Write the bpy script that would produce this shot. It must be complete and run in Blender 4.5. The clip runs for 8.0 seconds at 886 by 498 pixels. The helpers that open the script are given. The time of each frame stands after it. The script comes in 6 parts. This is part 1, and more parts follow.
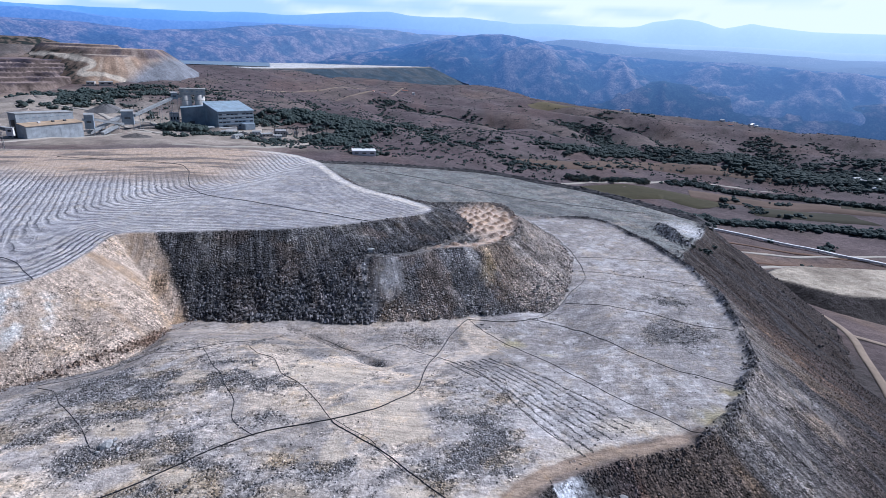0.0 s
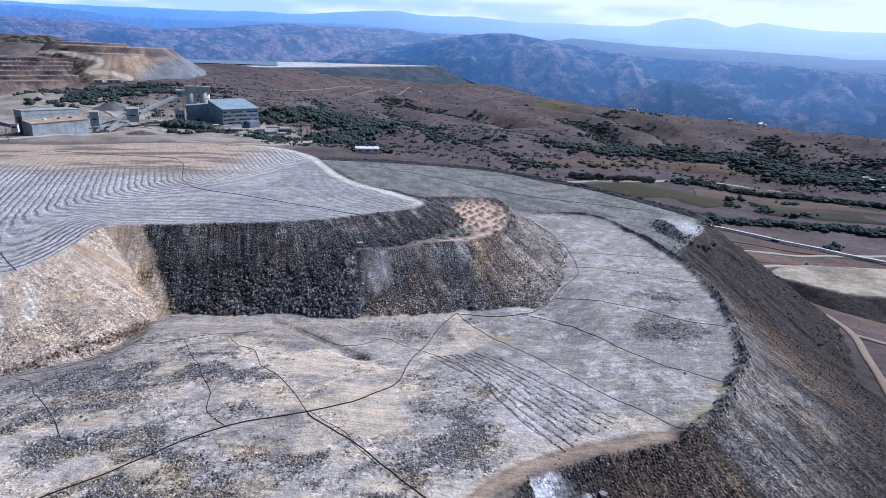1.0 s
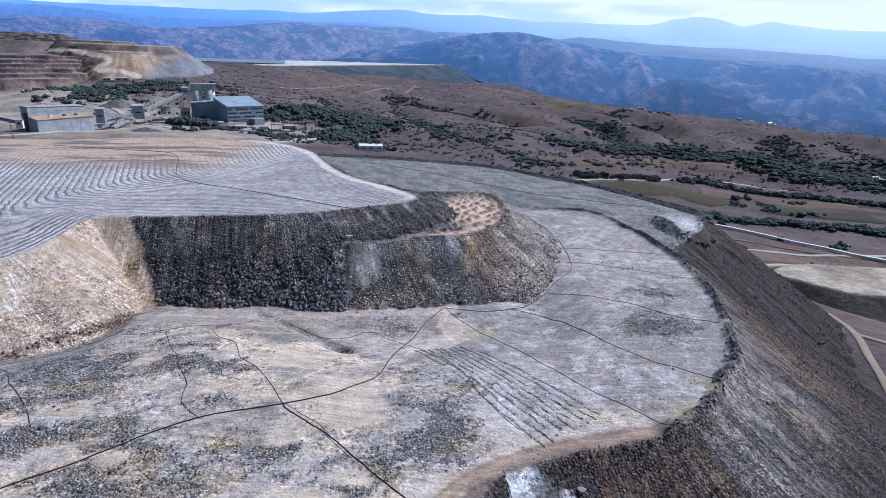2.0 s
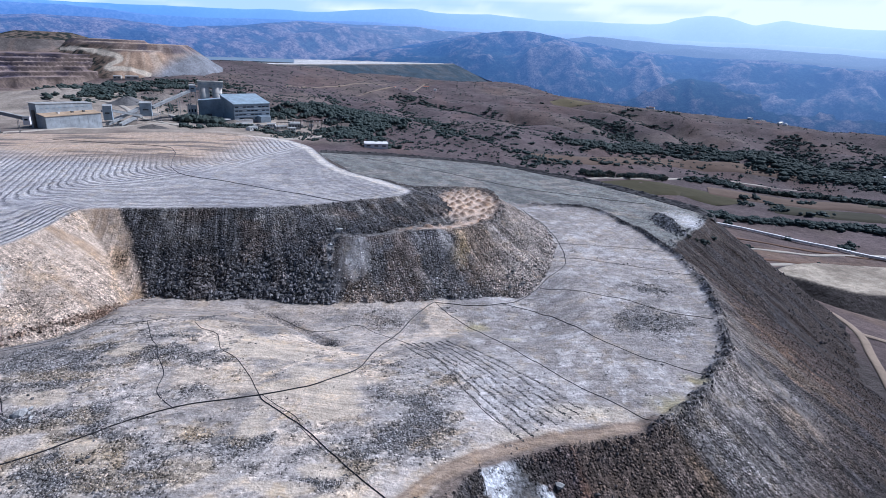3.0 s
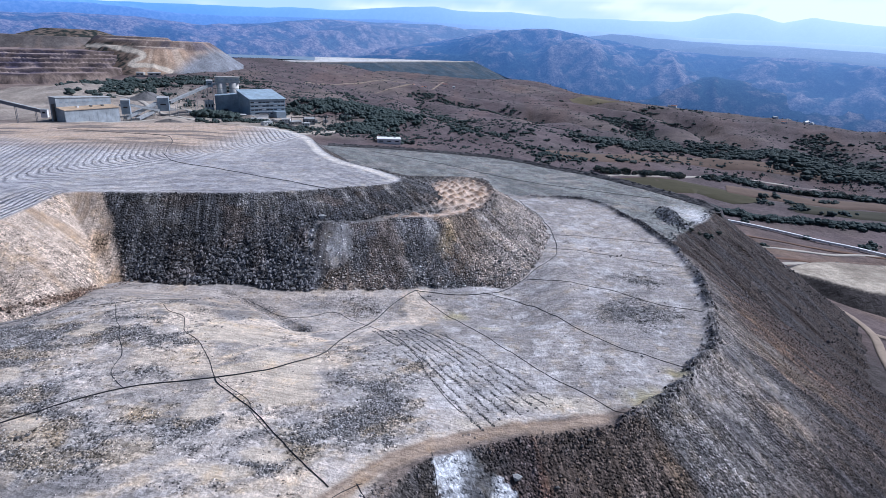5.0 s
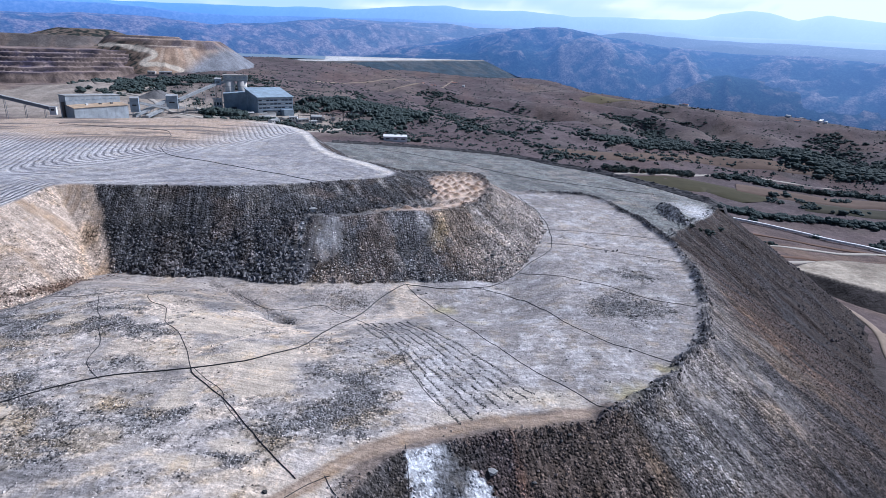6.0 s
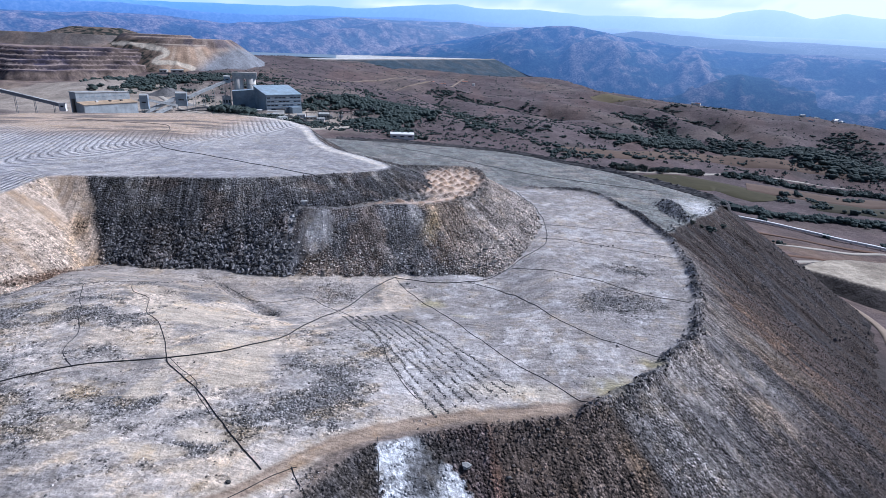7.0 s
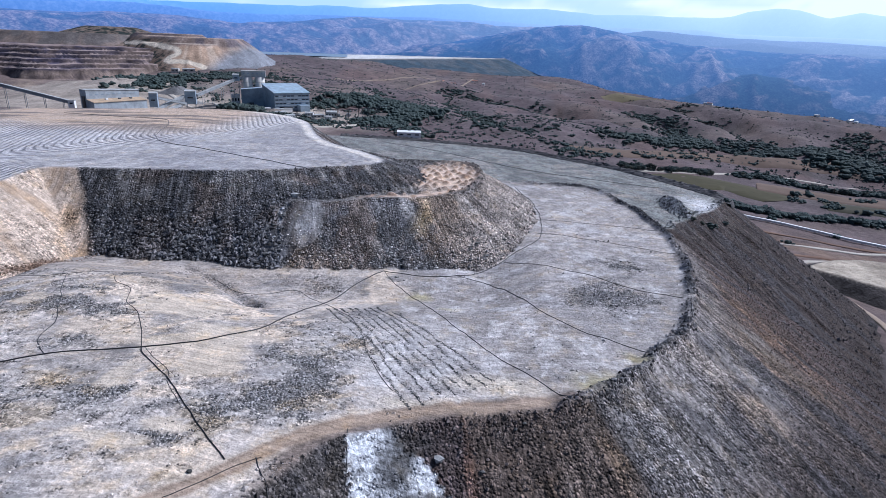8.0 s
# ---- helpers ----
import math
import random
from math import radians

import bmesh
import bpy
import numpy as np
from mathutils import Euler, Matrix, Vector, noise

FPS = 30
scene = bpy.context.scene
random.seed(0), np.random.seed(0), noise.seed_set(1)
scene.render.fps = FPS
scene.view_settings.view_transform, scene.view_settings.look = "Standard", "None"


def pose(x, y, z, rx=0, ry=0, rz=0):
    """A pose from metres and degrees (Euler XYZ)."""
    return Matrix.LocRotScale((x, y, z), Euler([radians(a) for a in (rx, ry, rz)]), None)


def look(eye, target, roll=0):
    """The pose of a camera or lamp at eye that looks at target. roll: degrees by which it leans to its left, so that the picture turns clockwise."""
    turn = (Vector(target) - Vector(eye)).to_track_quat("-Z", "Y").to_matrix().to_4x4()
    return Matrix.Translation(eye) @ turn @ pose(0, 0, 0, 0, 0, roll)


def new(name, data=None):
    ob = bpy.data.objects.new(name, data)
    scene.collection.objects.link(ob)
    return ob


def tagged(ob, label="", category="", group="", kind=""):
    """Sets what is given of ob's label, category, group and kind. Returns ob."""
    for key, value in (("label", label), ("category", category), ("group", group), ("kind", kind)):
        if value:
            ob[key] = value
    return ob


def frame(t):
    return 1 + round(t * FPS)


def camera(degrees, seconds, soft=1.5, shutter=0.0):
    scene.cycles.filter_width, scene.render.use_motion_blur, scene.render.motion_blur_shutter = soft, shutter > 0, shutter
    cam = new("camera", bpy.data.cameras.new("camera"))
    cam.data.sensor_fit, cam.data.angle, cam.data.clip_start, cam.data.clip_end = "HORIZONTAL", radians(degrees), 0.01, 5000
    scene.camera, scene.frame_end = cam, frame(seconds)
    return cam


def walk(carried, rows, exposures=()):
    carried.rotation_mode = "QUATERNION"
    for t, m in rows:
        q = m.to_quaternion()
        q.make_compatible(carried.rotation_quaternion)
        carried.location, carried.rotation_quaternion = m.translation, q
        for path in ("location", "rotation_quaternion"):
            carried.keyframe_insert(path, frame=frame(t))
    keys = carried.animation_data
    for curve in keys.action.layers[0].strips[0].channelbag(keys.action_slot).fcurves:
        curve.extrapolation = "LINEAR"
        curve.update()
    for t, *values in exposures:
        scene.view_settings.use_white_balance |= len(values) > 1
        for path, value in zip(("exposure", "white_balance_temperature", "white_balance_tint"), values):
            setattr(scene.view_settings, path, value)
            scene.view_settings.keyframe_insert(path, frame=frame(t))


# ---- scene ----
cam = camera(75.7, 8.0, 0.6)
PATH = [
    (0, (0.01, -0.186, 58.221), (0.042, 1.708, 57.58), 2.5),
    (0.5, (2.272, 0.327, 57.441), (2.292, 2.22, 56.798), 2.5),
    (1, (4.676, 0.914, 56.517), (4.683, 2.807, 55.873), 2.5),
    (1.5, (6.932, 1.533, 55.692), (6.927, 3.426, 55.046), 2.5),
    (3, (13.819, 3.375, 53.134), (13.771, 5.266, 52.483), 2.6),
    (3.5, (15.98, 3.991, 52.358), (15.916, 5.881, 51.706), 2.5),
    (4, (18.267, 4.689, 51.55), (18.186, 6.578, 50.896), 2.5),
    (4.5, (20.386, 5.412, 50.77), (20.288, 7.299, 50.114), 2.6),
    (6, (27.248, 7.719, 48.264), (27.097, 9.6, 47.602), 2.5),
    (6.5, (29.449, 8.426, 47.501), (29.281, 10.305, 46.838), 2.5),
    (7, (31.861, 9.22, 46.69), (31.674, 11.096, 46.024), 2.5),
    (7.5, (34.104, 9.979, 45.833), (33.899, 11.854, 45.166), 2.5),
    (8, (36.461, 10.932, 44.904), (36.238, 12.804, 44.236), 2.5),
]
walk(cam, [(t, look(eye, target, roll)) for t, eye, target, roll in PATH], [(0, -0.11, 5300, 15), (8, -0.01, 5300, 15)])

# ---------------------------------------------------------------- light
SUN_AZ, SUN_EL = 58.0, 43.0          # clockwise from +y, and above the horizon
world = bpy.data.worlds.new("sky")
scene.world = world
world.use_nodes = True
wt = world.node_tree
sky = wt.nodes.new("ShaderNodeTexSky")
sky.sky_type, sky.sun_disc = "NISHITA", False
sky.sun_elevation, sky.sun_rotation = radians(SUN_EL), radians(SUN_AZ)
sky.air_density, sky.dust_density, sky.ozone_density, sky.altitude = 1.0, 1.6, 1.5, 600
wt.links.new(sky.outputs[0], wt.nodes["Background"].inputs[0])
wt.nodes["Background"].inputs[1].default_value = 0.056
sun = new("sun", bpy.data.lights.new("sun", "SUN"))
sun.data.energy, sun.data.angle, sun.data.color = 5.0, radians(0.53), (1.0, 0.95, 0.87)
sd = Vector((math.sin(radians(SUN_AZ)) * math.cos(radians(SUN_EL)), math.cos(radians(SUN_AZ)) * math.cos(radians(SUN_EL)), math.sin(radians(SUN_EL))))
sun.matrix_world = look(sd * 900, (0, 0, 0))


# ---------------------------------------------------------------- numbers: noise, distances
def hash2(ix, iy, seed):
    h = (ix.astype(np.int64) * 374761393 + iy.astype(np.int64) * 668265263 + seed * 1274126177) & 0xFFFFFFFF
    h = ((h ^ (h >> 13)) * 1274126177) & 0xFFFFFFFF
    return ((h ^ (h >> 16)) & 0xFFFFFF) / float(0xFFFFFF)


def vnoise(x, y, seed=0):
    x, y = np.asarray(x, float), np.asarray(y, float)
    ix, iy = np.floor(x), np.floor(y)
    fx, fy = x - ix, y - iy
    fx, fy = fx * fx * (3 - 2 * fx), fy * fy * (3 - 2 * fy)
    a, b = hash2(ix, iy, seed), hash2(ix + 1, iy, seed)
    c, d = hash2(ix, iy + 1, seed), hash2(ix + 1, iy + 1, seed)
    return (a + (b - a) * fx) * (1 - fy) + (c + (d - c) * fx) * fy


def fbm(x, y, octaves=4, seed=0, gain=0.5):
    out, amp, total = 0, 1.0, 0.0
    for k in range(octaves):
        out = out + amp * vnoise(x * 2 ** k + 17.3 * k, y * 2 ** k - 9.1 * k, seed + k)
        total, amp = total + amp, amp * gain
    return out / total


def smooth(a, b, x):
    t = np.clip((x - a) / (b - a), 0, 1)
    return t * t * (3 - 2 * t)


def curve_through(points, closed=False, step=3.0):
    """A smooth line through the corners of a plan."""
    p = [Vector(q) for q in points]
    n, out = len(p), []
    for i in range(n if closed else n - 1):
        a, b, c, d = (p[(i + k) % n] if closed else p[min(max(i + k, 0), n - 1)] for k in (-1, 0, 1, 2))
        m = max(1, int((c - b).length / step))
        for j in range(m):
            t = j / m
            out.append(0.5 * ((2 * b) + (c - a) * t + (2 * a - 5 * b + 4 * c - d) * t * t + (3 * b - a - 3 * c + d) * t ** 3))
    if not closed:
        out.append(p[-1])
    return np.array([tuple(q) for q in out])


def to_line(x, y, line, closed=False):
    """Distance from the points to a line, and the length along it of the nearest place."""
    best = np.full(x.shape, 1e9)
    along = np.zeros(x.shape)
    n, run = len(line), 0.0
    for i in range(n if closed else n - 1):
        (ax, ay), (bx, by) = line[i][:2], line[(i + 1) % n][:2]
        dx, dy = bx - ax, by - ay
        ll = math.hypot(dx, dy) + 1e-9
        t = np.clip(((x - ax) * dx + (y - ay) * dy) / ll ** 2, 0, 1)
        d = np.hypot(x - ax - t * dx, y - ay - t * dy)
        near = d < best
        best, along = np.where(near, d, best), np.where(near, run + t * ll, along)
        run += ll
    return best, along


def inside(x, y, poly):
    hit = np.zeros(x.shape, bool)
    for i in range(len(poly)):
        (ax, ay), (bx, by) = poly[i], poly[(i + 1) % len(poly)]
        cross = (ay > y) != (by > y)
        hit ^= cross & (x < (bx - ax) * (y - ay) / (by - ay + 1e-12) + ax)
    return hit


# ---------------------------------------------------------------- the lie of the land
HILLS = [  # x, y, breadth, height over the valley floor
    (-1200, 1650, 380, 63), (-800, 1450, 330, 17), (-600, 1050, 300, 69), (-250, 300, 230, 53), (-330, 1500, 420, -18),
    (-150, 1050, 260, 9), (0, 350, 180, -18), (150, 230, 110, 18), (262, 292, 55, -11), (300, 500, 180, -9), (350, 850, 220, -15),
    (450, 1250, 320, 6), (100, 1500, 330, -26), (850, 2250, 400, -8), (1000, 1700, 350, 36), (800, 1350, 350, -70),
    (0, 2250, 450, -38), (-600, 2300, 480, 50), (-1000, 900, 450, -47), (700, 700, 320, -5), (1300, 2000, 500, -75),
    (-780, 1380, 190, -24), (-980, 1330, 170, -18), (210, 2370, 210, 40)]


GULLIES = [  # line, depth and breadth of the wooded gullies in the hillside
    ([(-172, 1773), (-6, 1678), (111, 1576), (190, 1400)], 17, 42), ([(-92, 1432), (-24, 1044), (15, 846)], 13, 38), ([(83, 1685), (154, 1557), (259, 1417), (313, 1275), (376, 953)], 17, 42), ([(341, 1693), (434, 1517), (391, 1223), (440, 1000)], 20, 48),
    ([(263, 1910), (406, 1845), (554, 1767), (590, 1400), (500, 1040)], 20, 45), ([(-198, 1749), (-147, 1587), (-79, 1099)], 11, 34), ([(856, 1538), (795, 1368), (615, 981)], 22, 60), ([(-330, 1500), (-240, 1250), (-200, 1000)], 11, 36),
    ([(1000, 1500), (960, 1250), (820, 960)], 20, 50), ([(170, 1230), (200, 1100), (240, 960)], 11, 32)]


def land(x, y):
    x, y = np.asarray(x, float), np.asarray(y, float)
    z = np.full(x.shape, -60.0)
    for hx, hy, s, h in HILLS:
        z = z + h * np.exp(-((x - hx) ** 2 + (y - hy) ** 2) / (2 * s * s))
    r = np.hypot(x, y)
    rough = smooth(350, 1100, r)
    # folds that run down the hillside to the right
    u, v = 0.8 * x - 0.6 * y, 0.6 * x + 0.8 * y
    z = z + rough * 40 * (fbm(u / 430, v / 150, 4, 5, 0.42) - 0.5) + smooth(150, 500, r) * 5 * (fbm(x / 45, y / 45, 3, 9) - 0.5)
    for line, depth, breadth in GULLIES:
        d, along = to_line(x, y, line)
        d = d + 30 * (fbm(x / 90, y / 90, 2, 14) - 0.5)
        z = z - depth * smooth(0, 160, along) * np.exp(-np.abs(d / breadth) ** 1.4) + 0.45 * depth * np.exp(-((d - 2.2 * breadth) / breadth) ** 2)
    # the hillside breaks off into the next valley
    a = np.degrees(np.arctan2(x, y))
    edge = 2450 - 250 * smooth(0, 12, a) - 150 * smooth(12, 35, a)
    z = z - smooth(0, 420, r - edge) * (20 + 130 * smooth(-6, 8, a))
    return z


# plan of the heap: crest lines of its lifts
LOWER = curve_through([(-300, -40), (-120, 18), (-50, 34), (-12, 40), (5, 48), (13, 58), (16, 65), (23, 71), (33, 75.8), (46, 79.5), (55, 87), (62, 96), (70, 109),
                       (77, 131), (80, 154), (79, 174), (73, 200), (63, 219), (33, 221), (-20, 235), (-110, 300), (-280, 290), (-330, 120)], True)
FAR = curve_through([(40, 205), (78, 180), (91, 195), (107, 218), (120, 245), (112, 272), (90, 316), (68, 343), (33, 381), (-29, 400), (-85, 402),
                     (-150, 385), (-150, 290), (-30, 225)], True)
MIDDLE = curve_through([(-18, 141), (-6, 141.5), (2, 147.2), (13, 151.5), (24, 163), (27, 175), (26, 190), (21, 198), (9, 198), (-10, 190), (-22, 165)], True)
UPPER = curve_through([(-98, 104), (-84, 110), (-80, 122), (-79, 135), (-71, 137.5), (-54, 141), (-32, 148), (-14, 158), (-1, 170), (-9, 182), (-25, 196),
                       (-37, 215), (-49, 240), (-63, 257), (-85, 266), (-115, 270), (-152, 268), (-203, 262), (-285, 215), (-290, 90), (-150, 96)], True)
ROAD = curve_through([(-24, 34), (-4, 46), (6, 56), (11.5, 64), (19, 70.8), (28, 75.6), (37, 78.2), (43, 80.5)])
GULLY = curve_through([(-33, 119), (-27.7, 117), (-22, 112.5), (-16.5, 108.5), (-11.5, 105)])
FURROWS = [((6.3 + 1.31 * k, 104.1 + 0.33 * k), (25.3 + 1.36 * k, 78.3 + 1.07 * k)) for k in range(-1, 8)]


def outside(x, y, plan, wobble, seed):
    d, along = to_line(x, y, plan, True)
    d = np.where(inside(x, y, plan), -d, d)
    return d + wobble * (fbm(x / 7, y / 7, 3, seed) - 0.5), along


def heap(x, y):
    """Height of the heap, the lift that lies on top, and the way down from that lift's crest."""
    d1, a1 = outside(x, y, LOWER, 1.6, 21)
    d2, a2 = outside(x, y, FAR, 2.0, 22)
    d3, a3 = outside(x, y, MIDDLE, 1.6, 23)
    d4, a4 = outside(x, y, UPPER, 1.2, 24)
    soft = lambda d: np.where(d > 0, d, 0)
    lumps = fbm(x / 5, y / 5, 4, 31) - 0.5
    top1 = 1.6 - 2.9 * smooth(-15, 32, x)
    trough = np.where(y > 119, 1, np.exp(-((y - 119) / 11) ** 2)) * smooth(-74, -58, x)
    along_pale = 3.0 * smooth(38, 22, d4) * smooth(-50, -58, x)
    top1 = top1 - np.maximum(along_pale, trough * (4.5 * smooth(8, -20, x) + 3.3 * smooth(-20, 8, x) * smooth(46, 30, x) * smooth(176, 148, y)))
    top1 = top1 - 3.8 * np.exp(-0.5 * (((x + 6) / 13) ** 2 + ((y - 107) / 10) ** 2)) + 1.1 * np.exp(-0.5 * (((x + 39) / 9) ** 2 + ((y - 96) / 8) ** 2))
    top1 = top1 + 0.9 * (fbm(x / 16, y / 16, 3, 33) - 0.5) + 0.35 * lumps
    dg, ag = to_line(x, y, GULLY)
    top1 = top1 - 1.1 * np.exp(-(dg / 1.3) ** 2) * (0.5 + 0.5 * smooth(0, 25, ag)) - 1.7 * np.exp(-(((x + 11.1) / 3.2) ** 2 + ((y - 104.6) / 2.2) ** 2))
    dr, _ = to_line(x, y, ROAD)
    berm = np.exp(-((d1 + 0.5) / 1.15) ** 2) * (0.5 + 1.1 * fbm(x / 3, y / 3, 2, 36)) * smooth(2.0, 3.6, dr) * (smooth(36, 44, x) + 0.3 * (x < 36)) * (1 - 0.2 * smooth(178, 196, y))
    # rows of shallow furrows between the hoses
    rows = np.full(x.shape, 9.0)
    for p, q in FURROWS:
        rows = np.minimum(rows, to_line(x, y, (p, q))[0])
    top1 = top1 - 0.16 * np.exp(-(rows / 0.45) ** 2)
    # rubble benches
    streak = fbm(a1 / 5.5, d1 / 30, 4, 41, 0.45) - 0.5
    l1 = top1 + berm - 0.61 * soft(d1) + smooth(1, 10, d1) * (1.5 * streak + 0.45 * lumps)
    l2 = -7.2 - 0.058 * (y - 240) + 0.3 * lumps - 0.68 * soft(d2) + 2.2 * np.exp(-(((x - 95) / 4) ** 2 + ((y - 225) / 14) ** 2)) + smooth(1, 8, d2) * 1.5 * (fbm(a2 / 2.2, d2 / 20, 3, 42) - 0.5)
    humps = np.clip(np.sin(x * 1.5 + 5 * vnoise(x / 4, y / 4, 3)) * np.sin(y * 1.1 + 5 * vnoise(x / 4, y / 4, 4)), 0, 1)
    l3 = 8.3 + 0.9 * humps * smooth(-0.5, -2.5, d3) * smooth(-2, 4, x) + 1.1 * np.exp(-((d3 + 0.4) / 1.1) ** 2) * smooth(158, 172, y) - (0.78 - 0.12 * smooth(-12, 8, x) - 0.1 * smooth(22, 34, x)) * soft(d3) + smooth(0.5, 6, d3) * (0.9 * (fbm(a3 / 2, d3 / 16, 3, 43) - 0.5) + 0.5 * lumps)
    tan = smooth(2, -14, 0.7 * (x + 70) + 0.55 * (y - 137))
    top4 = 13.2 - 0.11 * np.clip(136 - y, 0, 26) * smooth(-60, -75, x) - 0.045 * np.clip(-100 - x, 0, 200) + 0.35 * (fbm(x / 20, y / 20, 2, 45) - 0.5)
    steep = 0.83 - 0.17 * smooth(-56, -36, x) - 0.34 * smooth(-34, -10, x) + 0.06 * smooth(-2, 8, x)
    l4 = top4 - (steep - (steep - 0.53) * tan) * np.minimum(soft(d4), 16) - np.maximum(np.maximum(steep, 0.62 + 0.17 * smooth(-56, -36, x) + 0.1 * smooth(-20, -4, x)) * (1 - tan), 0.53) * np.maximum(d4 - 16, 0) + smooth(0.3, 5, d4) * ((1.3 - 0.7 * tan) * (fbm(a4 / 2.4, d4 / 14, 4, 44) - 0.5) + 0.5 * lumps)
    z = np.stack([l1, l2, l3, l4])
    owner = z.argmax(0)
    pick = lambda *v: np.choose(owner, v)
    return z.max(0), owner, pick(d1, d2, d3, d4), pick(a1, a2, a3, a4), dict(tan=tan, dr=dr, dg=dg, rows=rows, berm=berm, humps=humps, d1=d1, d4=d4)


# ---------------------------------------------------------------- materials
def nodes_of(name):
    m = bpy.data.materials.new(name)
    m.use_nodes = True
    t = m.node_tree
    return m, t, t.nodes["Principled BSDF"]


def add(t, kind, **sets):
    n = t.nodes.new("ShaderNode" + kind)
    for k, v in sets.items():
        n.inputs[k].default_value = v
    return n


def mixed(t, a, b, fac, blend="MIX"):
    n = t.nodes.new("ShaderNodeMix")
    n.data_type, n.blend_type = "RGBA", blend
    for i, v in ((0, fac), (6, a), (7, b)):
        if isinstance(v, bpy.types.NodeSocket):
            t.links.new(v, n.inputs[i])
        else:
            n.inputs[i].default_value = v if i == 0 else (*v, 1)
    return n.outputs[2]


def ramp(t, src, lo, hi, a=0.0, b=1.0):
    n = t.nodes.new("ShaderNodeMapRange")
    t.links.new(src, n.inputs[0])
    for i, v in enumerate((lo, hi, a, b)):
        n.inputs[1 + i].default_value = v
    return n.outputs[0]


def bump(t, bsdf, height, strength, distance):
    n = add(t, "Bump", Strength=strength, Distance=distance)
    t.links.new(height, n.inputs["Height"])
    t.links.new(n.outputs[0], bsdf.inputs["Normal"])


def tex_noise(t, scale, detail=4, rough=0.55, vector=None):
    n = add(t, "TexNoise", Scale=scale, Detail=detail, Roughness=rough)
    if vector is None:
        geo = t.nodes.new("ShaderNodeNewGeometry")
        vector = geo.outputs["Position"]
    t.links.new(vector, n.inputs["Vector"])
    return n.outputs[0]


def earth(name, low=0.55, high=1.45, fine=1.3, coarse=0.22, rough=0.95, relief=0.25):
    """Loose ground: the tone that the mesh carries, broken by two sizes of grain."""
    m, t, b = nodes_of(name)
    tone = t.nodes.new("ShaderNodeAttribute")
    tone.attribute_name = "tone"
    g, c = tex_noise(t, fine, 6, 0.7), tex_noise(t, coarse, 4)
    k = t.nodes.new("ShaderNodeMath")
    k.operation = "MULTIPLY"
    t.links.new(ramp(t, g, 0.25, 0.75, low, high), k.inputs[0])
    t.links.new(ramp(t, c, 0.3, 0.7, 0.72, 1.28), k.inputs[1])
    v = t.nodes.new("ShaderNodeVectorMath")
    v.operation = "SCALE"
    t.links.new(tone.outputs["Color"], v.inputs[0])
    t.links.new(k.outputs[0], v.inputs["Scale"])
    t.links.new(v.outputs[0], b.inputs["Base Color"])
    b.inputs["Roughness"].default_value = rough
    b.inputs["Specular IOR Level"].default_value = 0.2
    bump(t, b, g, 0.9, relief)
    return m


def maths(t, op, a, b):
    n = t.nodes.new("ShaderNodeMath")
    n.operation = op
    for i, v in enumerate((a, b)):
        if isinstance(v, bpy.types.NodeSocket):
            t.links.new(v, n.inputs[i])
        else:
            n.inputs[i].default_value = v
    return n.outputs[0]


def mapped(t, vector, turn, scale):
    n = t.nodes.new("ShaderNodeMapping")
    n.inputs["Rotation"].default_value[2], n.inputs["Scale"].default_value = radians(turn), scale
    t.links.new(vector, n.inputs["Vector"])
    return n.outputs[0]


def attr(t, name, out="Fac"):
    n = t.nodes.new("ShaderNodeAttribute")
    n.attribute_name = name
    return n.outputs[out]


def cells(t, scale, vector):
    n = add(t, "TexVoronoi", Scale=scale)
    t.links.new(vector, n.inputs["Vector"])
    sep = t.nodes.new("ShaderNodeSeparateColor")
    t.links.new(n.outputs["Color"], sep.inputs[0])
    return n.outputs["Distance"], sep.outputs[0], sep.outputs[1]


